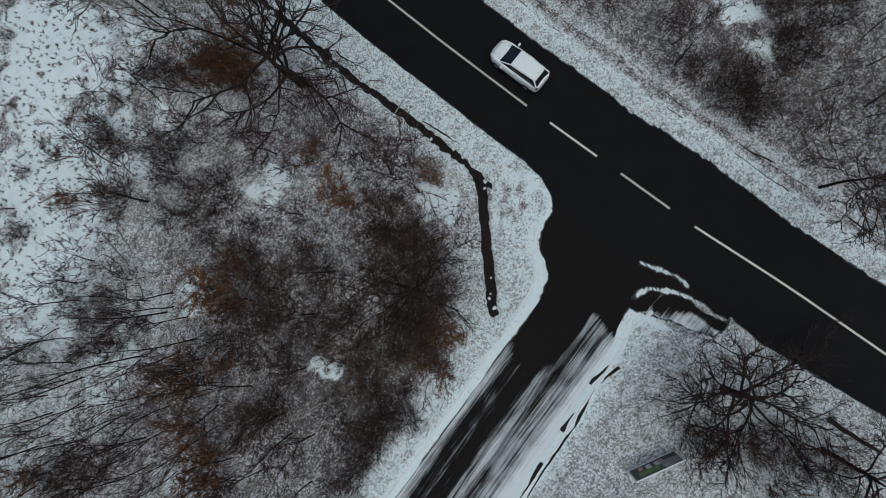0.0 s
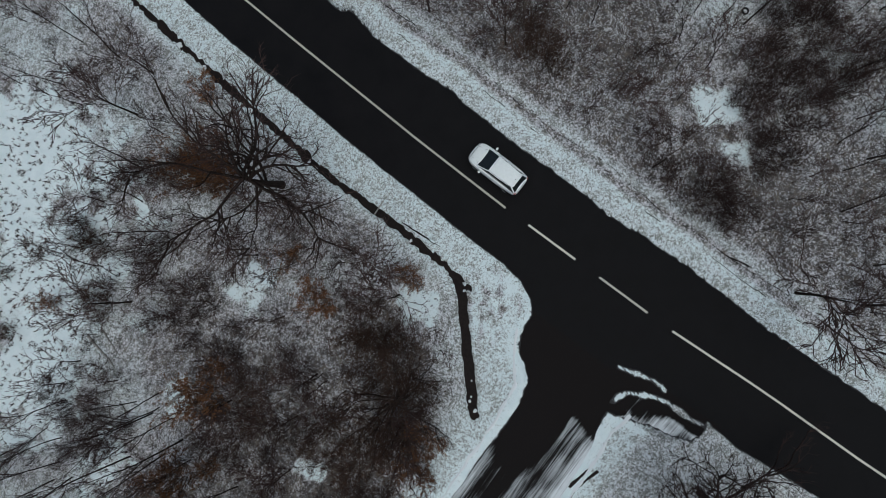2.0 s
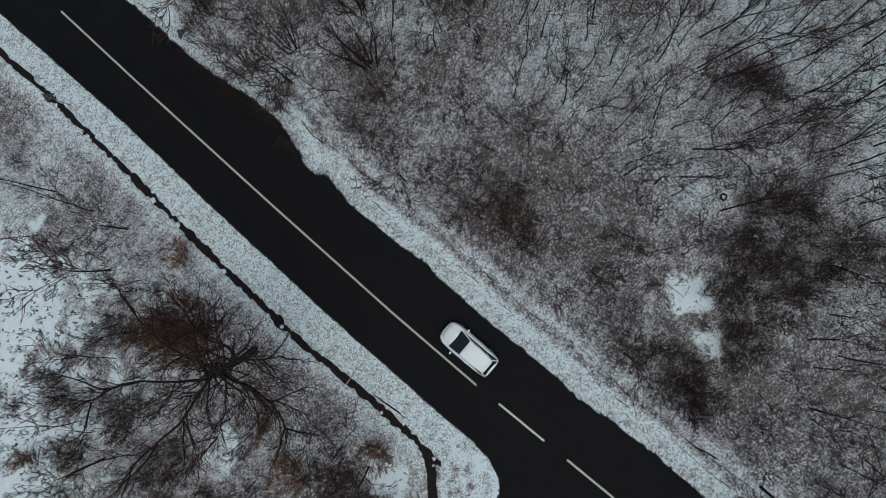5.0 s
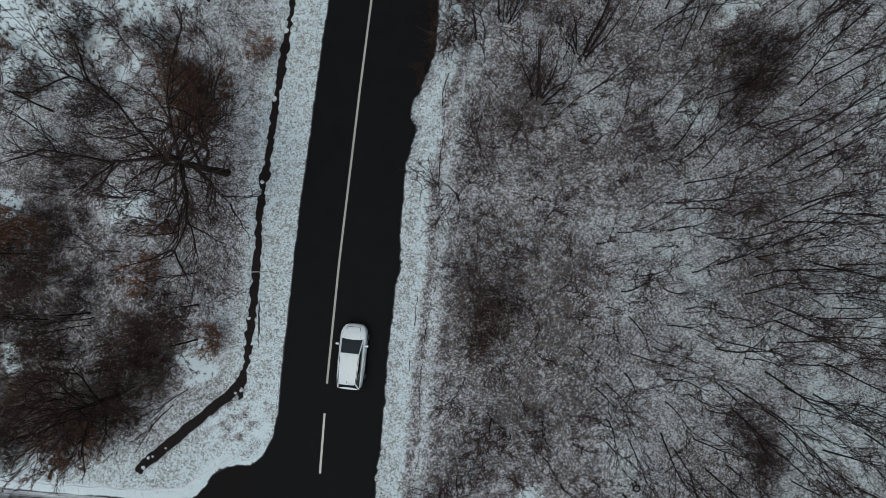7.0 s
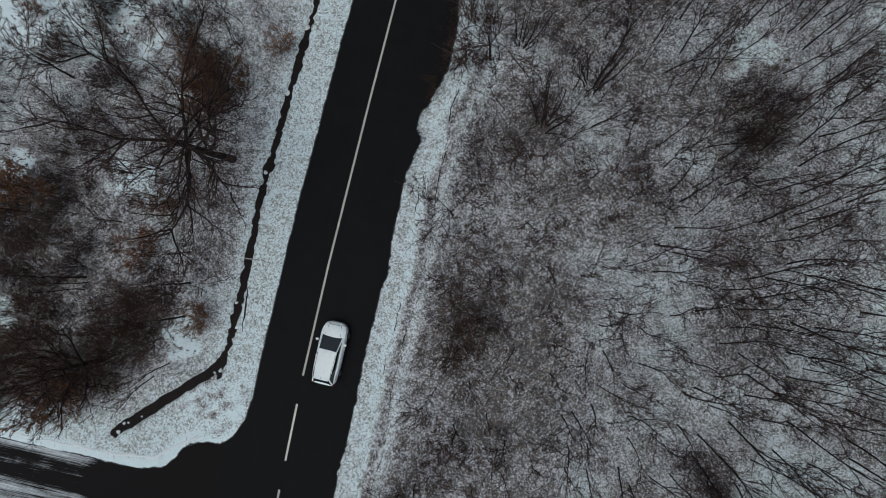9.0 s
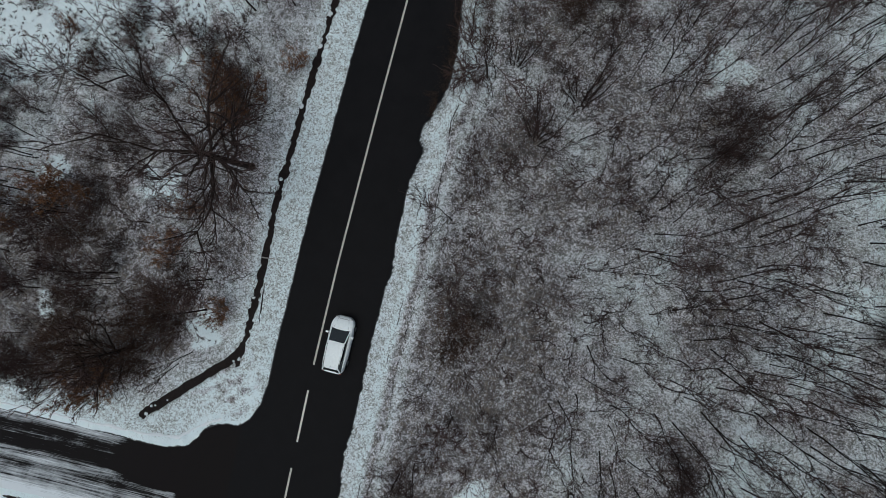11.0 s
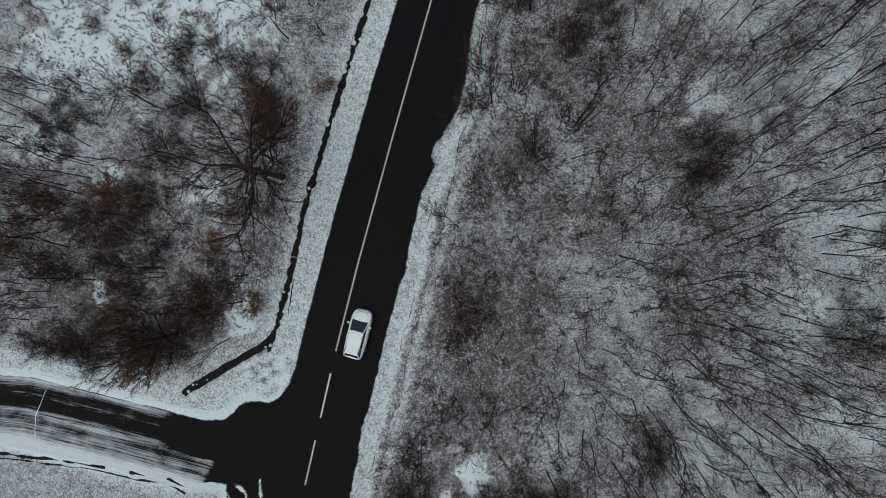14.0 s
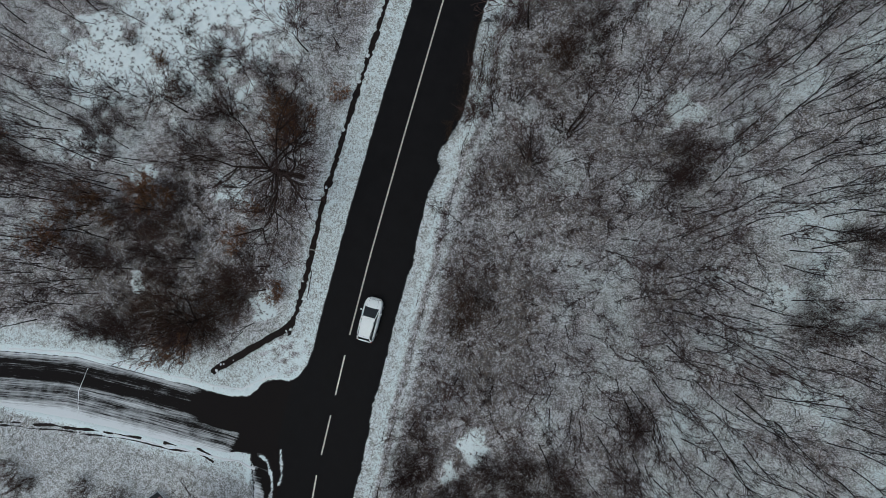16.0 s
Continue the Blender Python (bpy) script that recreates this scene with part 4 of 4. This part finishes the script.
def slab(bm, low, high, edge=0.0):
    m = Matrix.Translation([(a + b) / 2 for a, b in zip(low, high)]) @ Matrix.Diagonal([b - a for a, b in zip(low, high)] + [1])
    made = bmesh.ops.create_cube(bm, size=1.0, matrix=m)["verts"]
    if edge:
        es = list({e for v in made for e in v.link_edges})
        bmesh.ops.bevel(bm, geom=es, offset=edge, segments=2, affect="EDGES")


def smooth_part(ob):
    ob.data.shade_smooth()
    ob.data.set_sharp_from_angle(angle=radians(28))
    return ob


def hatchback():
    car = new("car")
    # lower body: y from tail to nose, half width, top height
    rows = [(-2.17, 0.48, 0.78, 0.36), (-2.12, 0.66, 0.90, 0.28), (-1.95, 0.80, 0.98, 0.24), (-1.35, 0.885, 0.97, 0.2), (-0.5, 0.905, 0.95, 0.2), (0.4, 0.905, 0.95, 0.2), (0.95, 0.90, 0.96, 0.2),
            (1.25, 0.895, 0.97, 0.2), (1.6, 0.865, 0.92, 0.21), (1.86, 0.78, 0.85, 0.23), (2.03, 0.62, 0.76, 0.26), (2.12, 0.42, 0.64, 0.32)]
    rings = []
    for y, w, top, low in rows:
        mid = (top + low) / 2
        half = [(w * 0.86, low), (w * 0.97, low + 0.08), (w, mid), (w * 0.985, top - 0.14), (w * 0.93, top - 0.04), (w * 0.80, top), (w * 0.45, top + 0.025), (0, top + 0.035)]
        rings.append([(x, y, z) for x, z in half] + [(-x, y, z) for x, z in half[::-1][1:]])
    body = smooth_part(part("body", loft(rings), WHITEPAINT, car, "glossy white painted body"))
    # glass cabin
    rings = [[(0.735 * s, y0, 0.95) for s in (1, 0.4, -0.4, -1)] + [(w1 * s, y1, z1) for s in (-1, -0.4, 0.4, 1)]
             for y0, w1, y1, z1 in ((-2.03, 0.55, -1.62, 1.37), (-1.0, 0.645, -1.0, 1.42), (0.25, 0.655, 0.05, 1.42), (1.24, 0.63, 0.30, 1.38))]
    part("cabin_glass", loft(rings), DARKGLASS, car, "dark tinted windows")
    # roof skin
    rings = []
    for y, w, z in ((-1.74, 0.46, 1.345), (-1.69, 0.53, 1.375), (-1.5, 0.585, 1.40), (-1.1, 0.635, 1.425), (-0.5, 0.66, 1.44), (0.1, 0.665, 1.425), (0.24, 0.65, 1.40), (0.30, 0.60, 1.385)):
        half = [(w * 0.9, z - 0.05), (w, z - 0.02), (w * 0.95, z + 0.012), (w * 0.6, z + 0.03), (0, z + 0.04)]
        rings.append([(x, y, v) for x, v in half] + [(-x, y, v) for x, v in half[::-1][1:]])
    smooth_part(part("roof", loft(rings), WHITEPAINT, car))
    for s in (-1, 1):
        for a, b, r in (((0.73 * s, 1.22, 0.95), (0.63 * s, 0.28, 1.38), 0.04), ((0.70 * s, -2.02, 0.95), (0.55 * s, -1.64, 1.36), 0.05)):
            bm = bmesh.new()
            bar(bm, a, b, r)
            part("pillar", bm, WHITEPAINT, car)
        bm = bmesh.new()
        bar(bm, (0.57 * s, -1.5, 1.425), (0.62 * s, 0.05, 1.45), 0.016)
        part("roof_rail", bm, BLACKTRIM, car, "black roof rail")
        mirror = bmesh.new()
        slab(mirror, (0.90 * s - 0.12, 0.72, 0.93), (0.90 * s + 0.12, 0.86, 1.07), 0.04)
        bmesh.ops.translate(mirror, verts=mirror.verts, vec=(0.09 * s, 0, 0))
        smooth_part(part("wing_mirror", mirror, WHITEPAINT, car))
        bm = bmesh.new()
        slab(bm, (0.50 * s - 0.16, 1.86, 0.66), (0.50 * s + 0.16, 2.06, 0.80), 0.04)
        part("headlamp", bm, LAMPGLASS, car, "clear headlamp")
        bm = bmesh.new()
        slab(bm, (0.66 * s - 0.10, -2.13, 0.72), (0.66 * s + 0.10, -1.95, 0.90), 0.03)
        part("tail_lamp", bm, REDGLASS, car, "red tail lamp")
        bm = bmesh.new()
        slab(bm, (0.905 * s - 0.012, -1.2, 0.30), (0.905 * s + 0.012, 1.2, 0.40), 0.008)
        part("sill", bm, BLACKTRIM, car, "black plastic sill")
        for y in (0.55, -0.4):
            bm = bmesh.new()
            slab(bm, (0.90 * s - 0.02, y - 0.1, 0.76), (0.90 * s + 0.02, y + 0.1, 0.79), 0.008)
            part("door_handle", bm, WHITEPAINT, car)
        for y in (1.32, -1.30):
            bm = bmesh.new()
            bmesh.ops.create_cone(bm, cap_ends=True, segments=24, radius1=0.31, radius2=0.31, depth=0.2, matrix=pose(0.82 * s, y, 0.315, 0, 90, 0))
            bmesh.ops.bevel(bm, geom=[e for e in bm.edges if e.calc_face_angle(0) > 1], offset=0.03, segments=2, affect="EDGES")
            wheel = part("wheel", bm, RUBBER, car, "black tyre")
            bm = bmesh.new()
            bmesh.ops.create_cone(bm, cap_ends=True, segments=20, radius1=0.2, radius2=0.17, depth=0.03, matrix=pose((0.925) * s, y, 0.315, 0, 90 * s, 0))
            part("rim", bm, ALLOY, wheel, "grey alloy rim")
    for a, b in (((0.55, 1.25, 0.985), (0.42, 1.95, 0.855)), ((-0.55, 1.25, 0.985), (-0.42, 1.95, 0.855)), ((-0.42, 1.96, 0.852), (0.42, 1.96, 0.852))):
        bm = bmesh.new()
        bar(bm, a, b, 0.012, 4)
        part("bonnet_seam", bm, BLACKTRIM, car, "dark seam round the bonnet")
    for a, b in (((0.42, 1.12, 1.005), (-0.1, 0.95, 1.09)), ((-0.1, 1.14, 1.005), (-0.58, 0.98, 1.08))):
        bm = bmesh.new()
        bar(bm, a, b, 0.01, 4)
        part("wiper", bm, BLACKTRIM, car, "black wiper arm")
    for y, z in ((2.13, 0.45), (-2.17, 0.62)):
        bm = bmesh.new()
        slab(bm, (-0.26, y - 0.01, z - 0.055), (0.26, y + 0.01, z + 0.055), 0.004)
        part("number_plate", bm, PLATE, car, "blank pale number plate")
    for y0, y1, z0, z1, w in ((2.0, 2.13, 0.5, 0.58, 0.42), (2.03, 2.13, 0.27, 0.38, 0.5), (-2.19, -2.05, 0.3, 0.42, 0.6)):
        bm = bmesh.new()
        slab(bm, (-w, y0, z0), (w, y1, z1), 0.02)
        part("bumper_trim", bm, BLACKTRIM, car, "black grille trim")
    bm = bmesh.new()
    bar(bm, (0, -1.5, 1.44), (0, -1.62, 1.55), 0.012)
    part("aerial", bm, BLACKTRIM, car, "short black roof aerial")
    return tagged(car, "white five-door hatchback with dark windows on wet road", "car")


hatchback().matrix_world = pose(1.78, 2.1, 0.0, 0, 0, -1.5)

# ------------------------------------------------------------ signs and board
GALVANISED = glossy("galvanised_steel", (0.22, 0.23, 0.24), 0.5, 0.0, 0.7)
SIGNBACK = plain("grey_sign_back", (0.10, 0.105, 0.11), (0.16, 0.165, 0.17), 5.0, 0.6)
SIGNFACE = plain("sign_face_yellow", (0.5, 0.36, 0.05), (0.6, 0.44, 0.08), 5.0, 0.5)
SIGNRED = plain("sign_border_red", (0.35, 0.03, 0.025), (0.42, 0.05, 0.04), 5.0, 0.5)


def warning_sign(label, arrow=False):
    sign = new("road_sign")
    bm = bmesh.new()
    bar(bm, (0, 0, -0.2), (0, 0, 2.3), 0.03, 10)
    part("post", bm, GALVANISED, sign, "grey steel post")
    k = 0.45

    def plate(scale, y0, y1, mat, name, text=""):
        pts = [(-k * scale, 1.95 - k * 0.55 * scale), (k * scale, 1.95 - k * 0.55 * scale), (0, 1.95 + k * 1.15 * scale)]
        bm = loft([[(x, y0, z) for x, z in pts], [(x, y1, z) for x, z in pts]])
        part(name, bm, mat, sign, text)

    plate(1.0, -0.035, -0.05, SIGNBACK, "back_plate", "grey back of a triangular plate")
    plate(0.97, -0.0505, -0.054, SIGNRED, "border", "red border")
    plate(0.72, -0.0545, -0.058, SIGNFACE, "face", "yellow face")
    for z in (1.8, 2.1):
        bm = bmesh.new()
        slab(bm, (-0.06, -0.04, z), (0.06, 0.04, z + 0.03), 0.005)
        part("clamp", bm, GALVANISED, sign)
    return tagged(sign, label, "road sign")


warning_sign("triangular road sign on a grey post on snowy verge").matrix_world = pose(-3.0, 37.0, float(ground_height(-3.0, 37.0)), 0, 0, 180)
warning_sign("triangular road sign on a post beside roadside bush").matrix_world = pose(6.6, 31.7, float(ground_height(6.6, 31.7)), 0, 0, 190)

PRINTS = [plain("print_" + n, tuple(v * 0.85 for v in c), c, 3.0, 0.45, 0.3, 0.0) for n, c in (("dark", (0.10, 0.105, 0.105)), ("green", (0.2, 0.3, 0.1)), ("pink", (0.6, 0.34, 0.3)), ("pale", (0.8, 0.81, 0.8)), ("grey", (0.36, 0.37, 0.38)))]


def hoarding():
    """A low printed board on posts, its picture only patches of colour."""
    board = new("advertising_board")
    w, h = 3.1, 1.55
    bm = bmesh.new()
    slab(bm, (-w / 2, -0.02, 0.2), (w / 2, 0.02, 0.2 + h))
    part("panel", bm, PRINTS[0], board, "dark printed panel")
    for a, b, c, d in ((-w / 2 - 0.1, 0.1, w / 2 + 0.1, 0.2), (-w / 2 - 0.1, 0.2 + h, w / 2 + 0.1, 0.28 + h), (-w / 2 - 0.1, 0.2, -w / 2, 0.2 + h), (w / 2, 0.2, w / 2 + 0.1, 0.2 + h)):
        bm = bmesh.new()
        slab(bm, (a, -0.035, b), (c, 0.035, d), 0.006)
        part("frame_bar", bm, PRINTS[3], board, "pale frame bar")
    for k, (x0, z0, x1, z1) in enumerate(((-1.5, 0.75, -0.35, 1.6), (-0.2, 0.95, 1.2, 1.5), (-0.35, 0.45, -0.02, 1.0), (-0.62, 0.4, -0.38, 0.85), (0.2, 0.4, 0.55, 0.93), (0.75, 0.35, 1.05, 0.8), (-1.3, 1.3, -0.5, 1.65))):
        bm = bmesh.new()
        slab(bm, (x0, -0.026, z0), (x1, -0.0215 - 0.0005 * k, z1), 0.0)
        part("printed_patch", bm, PRINTS[(4, 1, 3, 2, 3, 2, 3)[k]], board)
    for x in (-1.3, 1.3):
        bm = bmesh.new()
        slab(bm, (x - 0.05, 0.036, -0.3), (x + 0.05, 0.13, 1.7), 0.008)
        part("post", bm, BARK, board, "dark wooden post")
    return tagged(board, "low printed advertising board standing in snowy field", "billboard")


hoarding().matrix_world = pose(-14.2, -20.75, float(ground_height(-14.2, -20.75)), 0, 0, 153.8)


# ------------------------------------------------------------ logs, ruts, snow on the road
PALEBARK = plain("pale_dead_bark", (0.16, 0.15, 0.14), (0.34, 0.33, 0.31), 7.0)


def fallen_log(ax, ay, bx, by, r, mat, label):
    w = Wood()
    g = random.Random(int(abs(ax * 100)))
    n = 7
    pts = []
    for k in range(n + 1):
        x, y = ax + (bx - ax) * k / n, ay + (by - ay) * k / n
        pts.append(Vector((x + g.uniform(-0.05, 0.05), y + g.uniform(-0.05, 0.05), float(ground_height(x, y)) + r * 0.6)))
    w.tube(pts, [r * (1.1 - 0.5 * k / n) for k in range(n)], 8)
    root = new("fallen_log")
    mesh_object("trunk", w.v, w.f, mat, root)
    for k in range(3):
        s = Wood()
        at, d = on_path(pts, g.uniform(0.3, 0.9))
        s.tube([at, at + around(g, d, g.uniform(0.6, 1.1)) * g.uniform(0.3, 0.8) + Vector((0, 0, 0.25))], [r * 0.35], 5)
        mesh_object("branch_stub", s.v, s.f, mat, root)
    return tagged(root, label, "log")


fallen_log(-26.4, 11.1, -22.8, 10.25, 0.11, PALEBARK, "pale fallen trunk lying in thin snow")
fallen_log(-26.2, 19.2, -26.7, 15.9, 0.09, PALEBARK, "pale fallen trunk at the edge of a clearing")
fallen_log(-25.2, 18.6, -25.8, 16.2, 0.06, PALEBARK, "thin pale fallen stem beside a larger one")
fallen_log(-5.2, -27.6, -4.9, -31.5, 0.16, BARK, "dark fallen log beside the main road")
fallen_log(15.2, 15.0, 13.4, 13.6, 0.06, PALEBARK, "thin pale fallen stem among shrubs")
fallen_log(18.0, -3.4, 14.2, -6.4, 0.05, PALEBARK, "thin pale fallen stem among shrubs")


def rut(line, width, seed, label):
    """A broken muddy groove along a verge: low lumps of earth, too small to count."""
    g = random.Random(seed)
    v, f = [], []
    for (ax, ay), (bx, by) in zip(line, line[1:]):
        n = int(math.hypot(bx - ax, by - ay) / 0.16)
        for k in range(n):
            if g.random() < 0.36:
                continue
            x, y = ax + (bx - ax) * k / n, ay + (by - ay) * k / n
            x += float(value_noise(x, y, 1.4, seed)) * 0.12
            a = math.atan2(by - ay, bx - ax) + g.uniform(-0.25, 0.25)
            lx, ly = math.cos(a) * g.uniform(0.09, 0.2), math.sin(a) * g.uniform(0.09, 0.2)
            wx, wy = -math.sin(a) * width * g.uniform(0.25, 0.7), math.cos(a) * width * g.uniform(0.25, 0.7)
            z = float(ground_height(x, y))
            b = len(v)
            v += [(x - lx, y - ly, z - 0.01), (x - wx, y - wy, z - 0.01), (x + lx, y + ly, z - 0.01), (x + wx, y + wy, z - 0.01), (x, y, z + 0.022)]
            f += [(b, b + 1, b + 4), (b + 1, b + 2, b + 4), (b + 2, b + 3, b + 4), (b + 3, b, b + 4)]
    return tagged(mesh_object("muddy_rut", v, f, MUD), label, "rut", kind="stuff")


def mud_line(line, width, seed, label, gaps=0.0):
    """A narrow crack of wet earth along a verge: an uneven low strip that breaks off and begins again."""
    g = random.Random(seed)
    v, f = [], []
    live = False
    for (ax, ay), (bx, by) in zip(line, line[1:]):
        n = max(2, int(math.hypot(bx - ax, by - ay) / 0.14))
        a = math.atan2(by - ay, bx - ax)
        for k in range(n):
            x, y = ax + (bx - ax) * k / n, ay + (by - ay) * k / n
            j = float(value_noise(x, y, 0.9, seed)) + 0.5 * float(value_noise(x, y, 0.35, seed + 1))
            x, y = x + 0.16 * float(value_noise(x, y, 2.2, seed + 2)) + 0.06 * float(value_noise(x, y, 0.4, seed + 4)), y + 0.1 * float(value_noise(x, y, 1.3, seed + 3))
            if float(value_noise(x, y, 1.7, seed + 5)) + 0.5 * j < gaps:
                live = False
                continue
            w = width * max(0.2, 0.75 + 0.7 * j) * g.uniform(0.75, 1.2)
            z = float(ground_height(x, y)) + 0.012
            px, py = -math.sin(a) * w / 2, math.cos(a) * w / 2
            v += [(x + px, y + py, z - 0.03), (x + px * 0.6, y + py * 0.6, z + 0.012), (x - px * 0.6, y - py * 0.6, z + 0.012), (x - px, y - py, z - 0.03)]
            b = len(v) - 8
            if live:
                f += [(b + q, b + q + 1, b + q + 5, b + q + 4) for q in range(3)]
            live = True
    return tagged(mesh_object("muddy_rut", v, f, MUD), label, "rut", kind="stuff")


VERGE_RUT = [(6.3, 37.7), (6.75, 28), (6.8, 16.8), (6.95, 7.7), (6.35, 0.2), (6.6, -3.1), (6.15, -9.2), (6.2, -13), (6.35, -17.8), (6.1, -24.3), (6.3, -36)]
mud_line(VERGE_RUT, 0.10, 61, "thin broken muddy rut along the snowy verge", 0.3)
rut(VERGE_RUT, 0.10, 66, "loose earth crumbs along the verge rut")
mud_line([(5.6, 16), (5.75, 6), (5.5, -2), (5.4, -12), (5.5, -24)], 0.06, 62, "faint broken tyre track in verge snow", 0.45)
mud_line(SOUTH_DITCH, 0.26, 64, "narrow muddy ditch beside the side road", -0.75)
mud_line([(x + 0.08, y + 0.42) for x, y in SOUTH_DITCH], 0.34, 65, "broken clods of wet earth along the narrow ditch", 0.0)
mud_line([(-5.2, 5.3), (-5.12, 3.2), (-5.1, 2.0)], 0.26, 63, "short muddy groove beside the ditch", -0.3)


def snow_line(name, line, width, height, seed, label):
    """A low ridge of snow pressed along a joint or a kerb."""
    v, f = [], []
    pts = []
    for (ax, ay), (bx, by) in zip(line, line[1:]):
        n = max(2, int(math.hypot(bx - ax, by - ay) / 0.15))
        pts += [(ax + (bx - ax) * k / n, ay + (by - ay) * k / n, math.atan2(by - ay, bx - ax)) for k in range(n)]
    for x, y, a in pts:
        j = float(value_noise(x, y, 0.5, seed))
        w = width * (0.7 + 0.5 * j)
        x, y = x + 0.06 * j, y + 0.08 * float(value_noise(x, y, 0.7, seed + 1))
        z = max(float(ground_height(x, y)), 0.0)
        for s, up in ((-1, -0.01), (-0.4, height * 0.8), (0.4, height), (1, -0.01)):
            v.append((x - math.sin(a) * w * s, y + math.cos(a) * w * s, z + up))
    for k in range(len(pts) - 1):
        for s in range(3):
            f.append((4 * k + s, 4 * k + s + 1, 4 * k + s + 5, 4 * k + s + 4))
    return tagged(mesh_object(name, v, f, PURESNOW, None, "", True), label, "snow", kind="structure")


PURESNOW = plain("packed_snow", (0.70, 0.74, 0.76), (0.82, 0.84, 0.85), 3.0, 0.7, 0.25, 0.3, 0.03, 0.0)
snow_line("snow_ridge", [(-26.4, -10.1), (-26.6, -11.4), (-26.9, -12.6), (-26.6, -13.8), (-26.3, -15.3)], 0.06, 0.02, 71, "thin line of snow along a joint of the side road")
snow_line("snow_ridge", [(-6.2, -5.6), (-8.0, -6.7), (-9.4, -7.9), (-12.4, -8.3), (-20, -8.6), (-28, -8.9), (-36, -10.4)], 0.14, 0.05, 72, "low kerb ridge of snow beside the side road")
snow_line("snow_ridge", [(-6.3, -15.2), (-8.0, -14.9), (-9.9, -15.1), (-11.5, -15.15), (-16, -15.5), (-22, -15.9)], 0.16, 0.06, 73, "low kerb ridge of snow beside the side road")


def old_tyre():
    bm = bmesh.new()
    rings = []
    for k in range(20):
        a = 2 * math.pi * k / 20
        rings.append([bm.verts.new(((0.26 + 0.075 * math.cos(t)) * math.cos(a), (0.26 + 0.075 * math.cos(t)) * math.sin(a), 0.09 + 0.09 * math.sin(t))) for t in [2 * math.pi * j / 8 for j in range(8)]])
    for k in range(20):
        for j in range(8):
            p, q = rings[k], rings[(k + 1) % 20]
            bm.faces.new((p[j], q[j], q[(j + 1) % 8], p[(j + 1) % 8]))
    me = bpy.data.meshes.new("old_tyre")
    bm.to_mesh(me)
    bm.free()
    me.materials.append(RUBBER)
    return tagged(new("old_tyre", me), "old black car tyre lying on the snowy forest floor", "tyre")


old_tyre().matrix_world = pose(20.7, -5.0, float(ground_height(20.7, -5.0)) - 0.04, 9, 6, 0) @ Matrix.Diagonal((0.8, 0.8, 0.8, 1))


# ------------------------------------------------------------ litter on the shoulder, clods in the ditch, a plank over it
def shoulder_leaves():
    """Wet brown leaves and earth trodden onto the edge of the road under the bushes."""
    g = random.Random(81)
    w = Wood()
    while len(w.f) < 9000:
        y = g.uniform(20.5, 36)
        edge = 5.9 if y > 22.5 else 5.0
        x = edge + 0.25 - abs(g.gauss(0, 0.55)) * (1.0 if 22 < y < 33 else 0.5)
        a = g.uniform(0, 6.28)
        w.leaf(Vector((x, y, max(0.006, float(g.uniform(0.006, 0.03))))), Vector((math.cos(a), math.sin(a), g.uniform(-0.05, 0.25))), g.uniform(0.05, 0.11), g)
    return tagged(mesh_object("leaf_litter", w.v, w.f, WETLEAF), "wet brown leaves and earth along the edge of the road", "leaf litter", kind="stuff")


WETLEAF = plain("wet_leaves", (0.012, 0.008, 0.006), (0.045, 0.027, 0.018), 4.0, 0.7, 0.15)
shoulder_leaves()


def lump(bm, at, r, g, flat=0.5):
    made = bmesh.ops.create_icosphere(bm, subdivisions=2, radius=r, matrix=Matrix.Translation(at) @ Matrix.Diagonal((g.uniform(0.8, 1.5), g.uniform(0.8, 1.5), flat, 1)))["verts"]
    for v in made:
        v.co += Vector((g.uniform(-1, 1), g.uniform(-1, 1), g.uniform(-1, 1))) * r * 0.42


g = random.Random(83)
for x, y, r in ((-12.3, -6.1, 0.08), (-12.6, -6.8, 0.10), (-12.0, -6.0, 0.06), (-11.1, -5.35, 0.05), (-6.0, -0.9, 0.13), (-6.4, -1.2, 0.10), (-5.35, 19.6, 0.13), (-4.9, 24.6, 0.15), (-4.65, 27.3, 0.15), (-5.75, 13.6, 0.12), (-5.9, 4.0, 0.1), (-4.1, 34.6, 0.13)):
    bm = bmesh.new()
    lump(bm, Vector((0, 0, 0)), r, g)
    me = bpy.data.meshes.new("snow_clod")
    bm.to_mesh(me)
    bm.free()
    me.shade_smooth()
    me.materials.append(PURESNOW)
    tagged(new("snow_clod", me), "lump of snow lying in the muddy ditch", "snow", "snow lumps in the ditches").matrix_world = pose(x, y, -0.05, 0, 0, g.uniform(0, 360))

bm = bmesh.new()
slab(bm, (-0.6, -0.05, 0), (0.6, 0.05, 0.035), 0.006)
me = bpy.data.meshes.new("plank")
bm.to_mesh(me)
bm.free()
me.materials.append(PALEBARK)
tagged(new("plank", me), "weathered plank lying across the muddy ditch", "plank").matrix_world = pose(-5.35, 7.28, 0.075, 0, 0, 4)
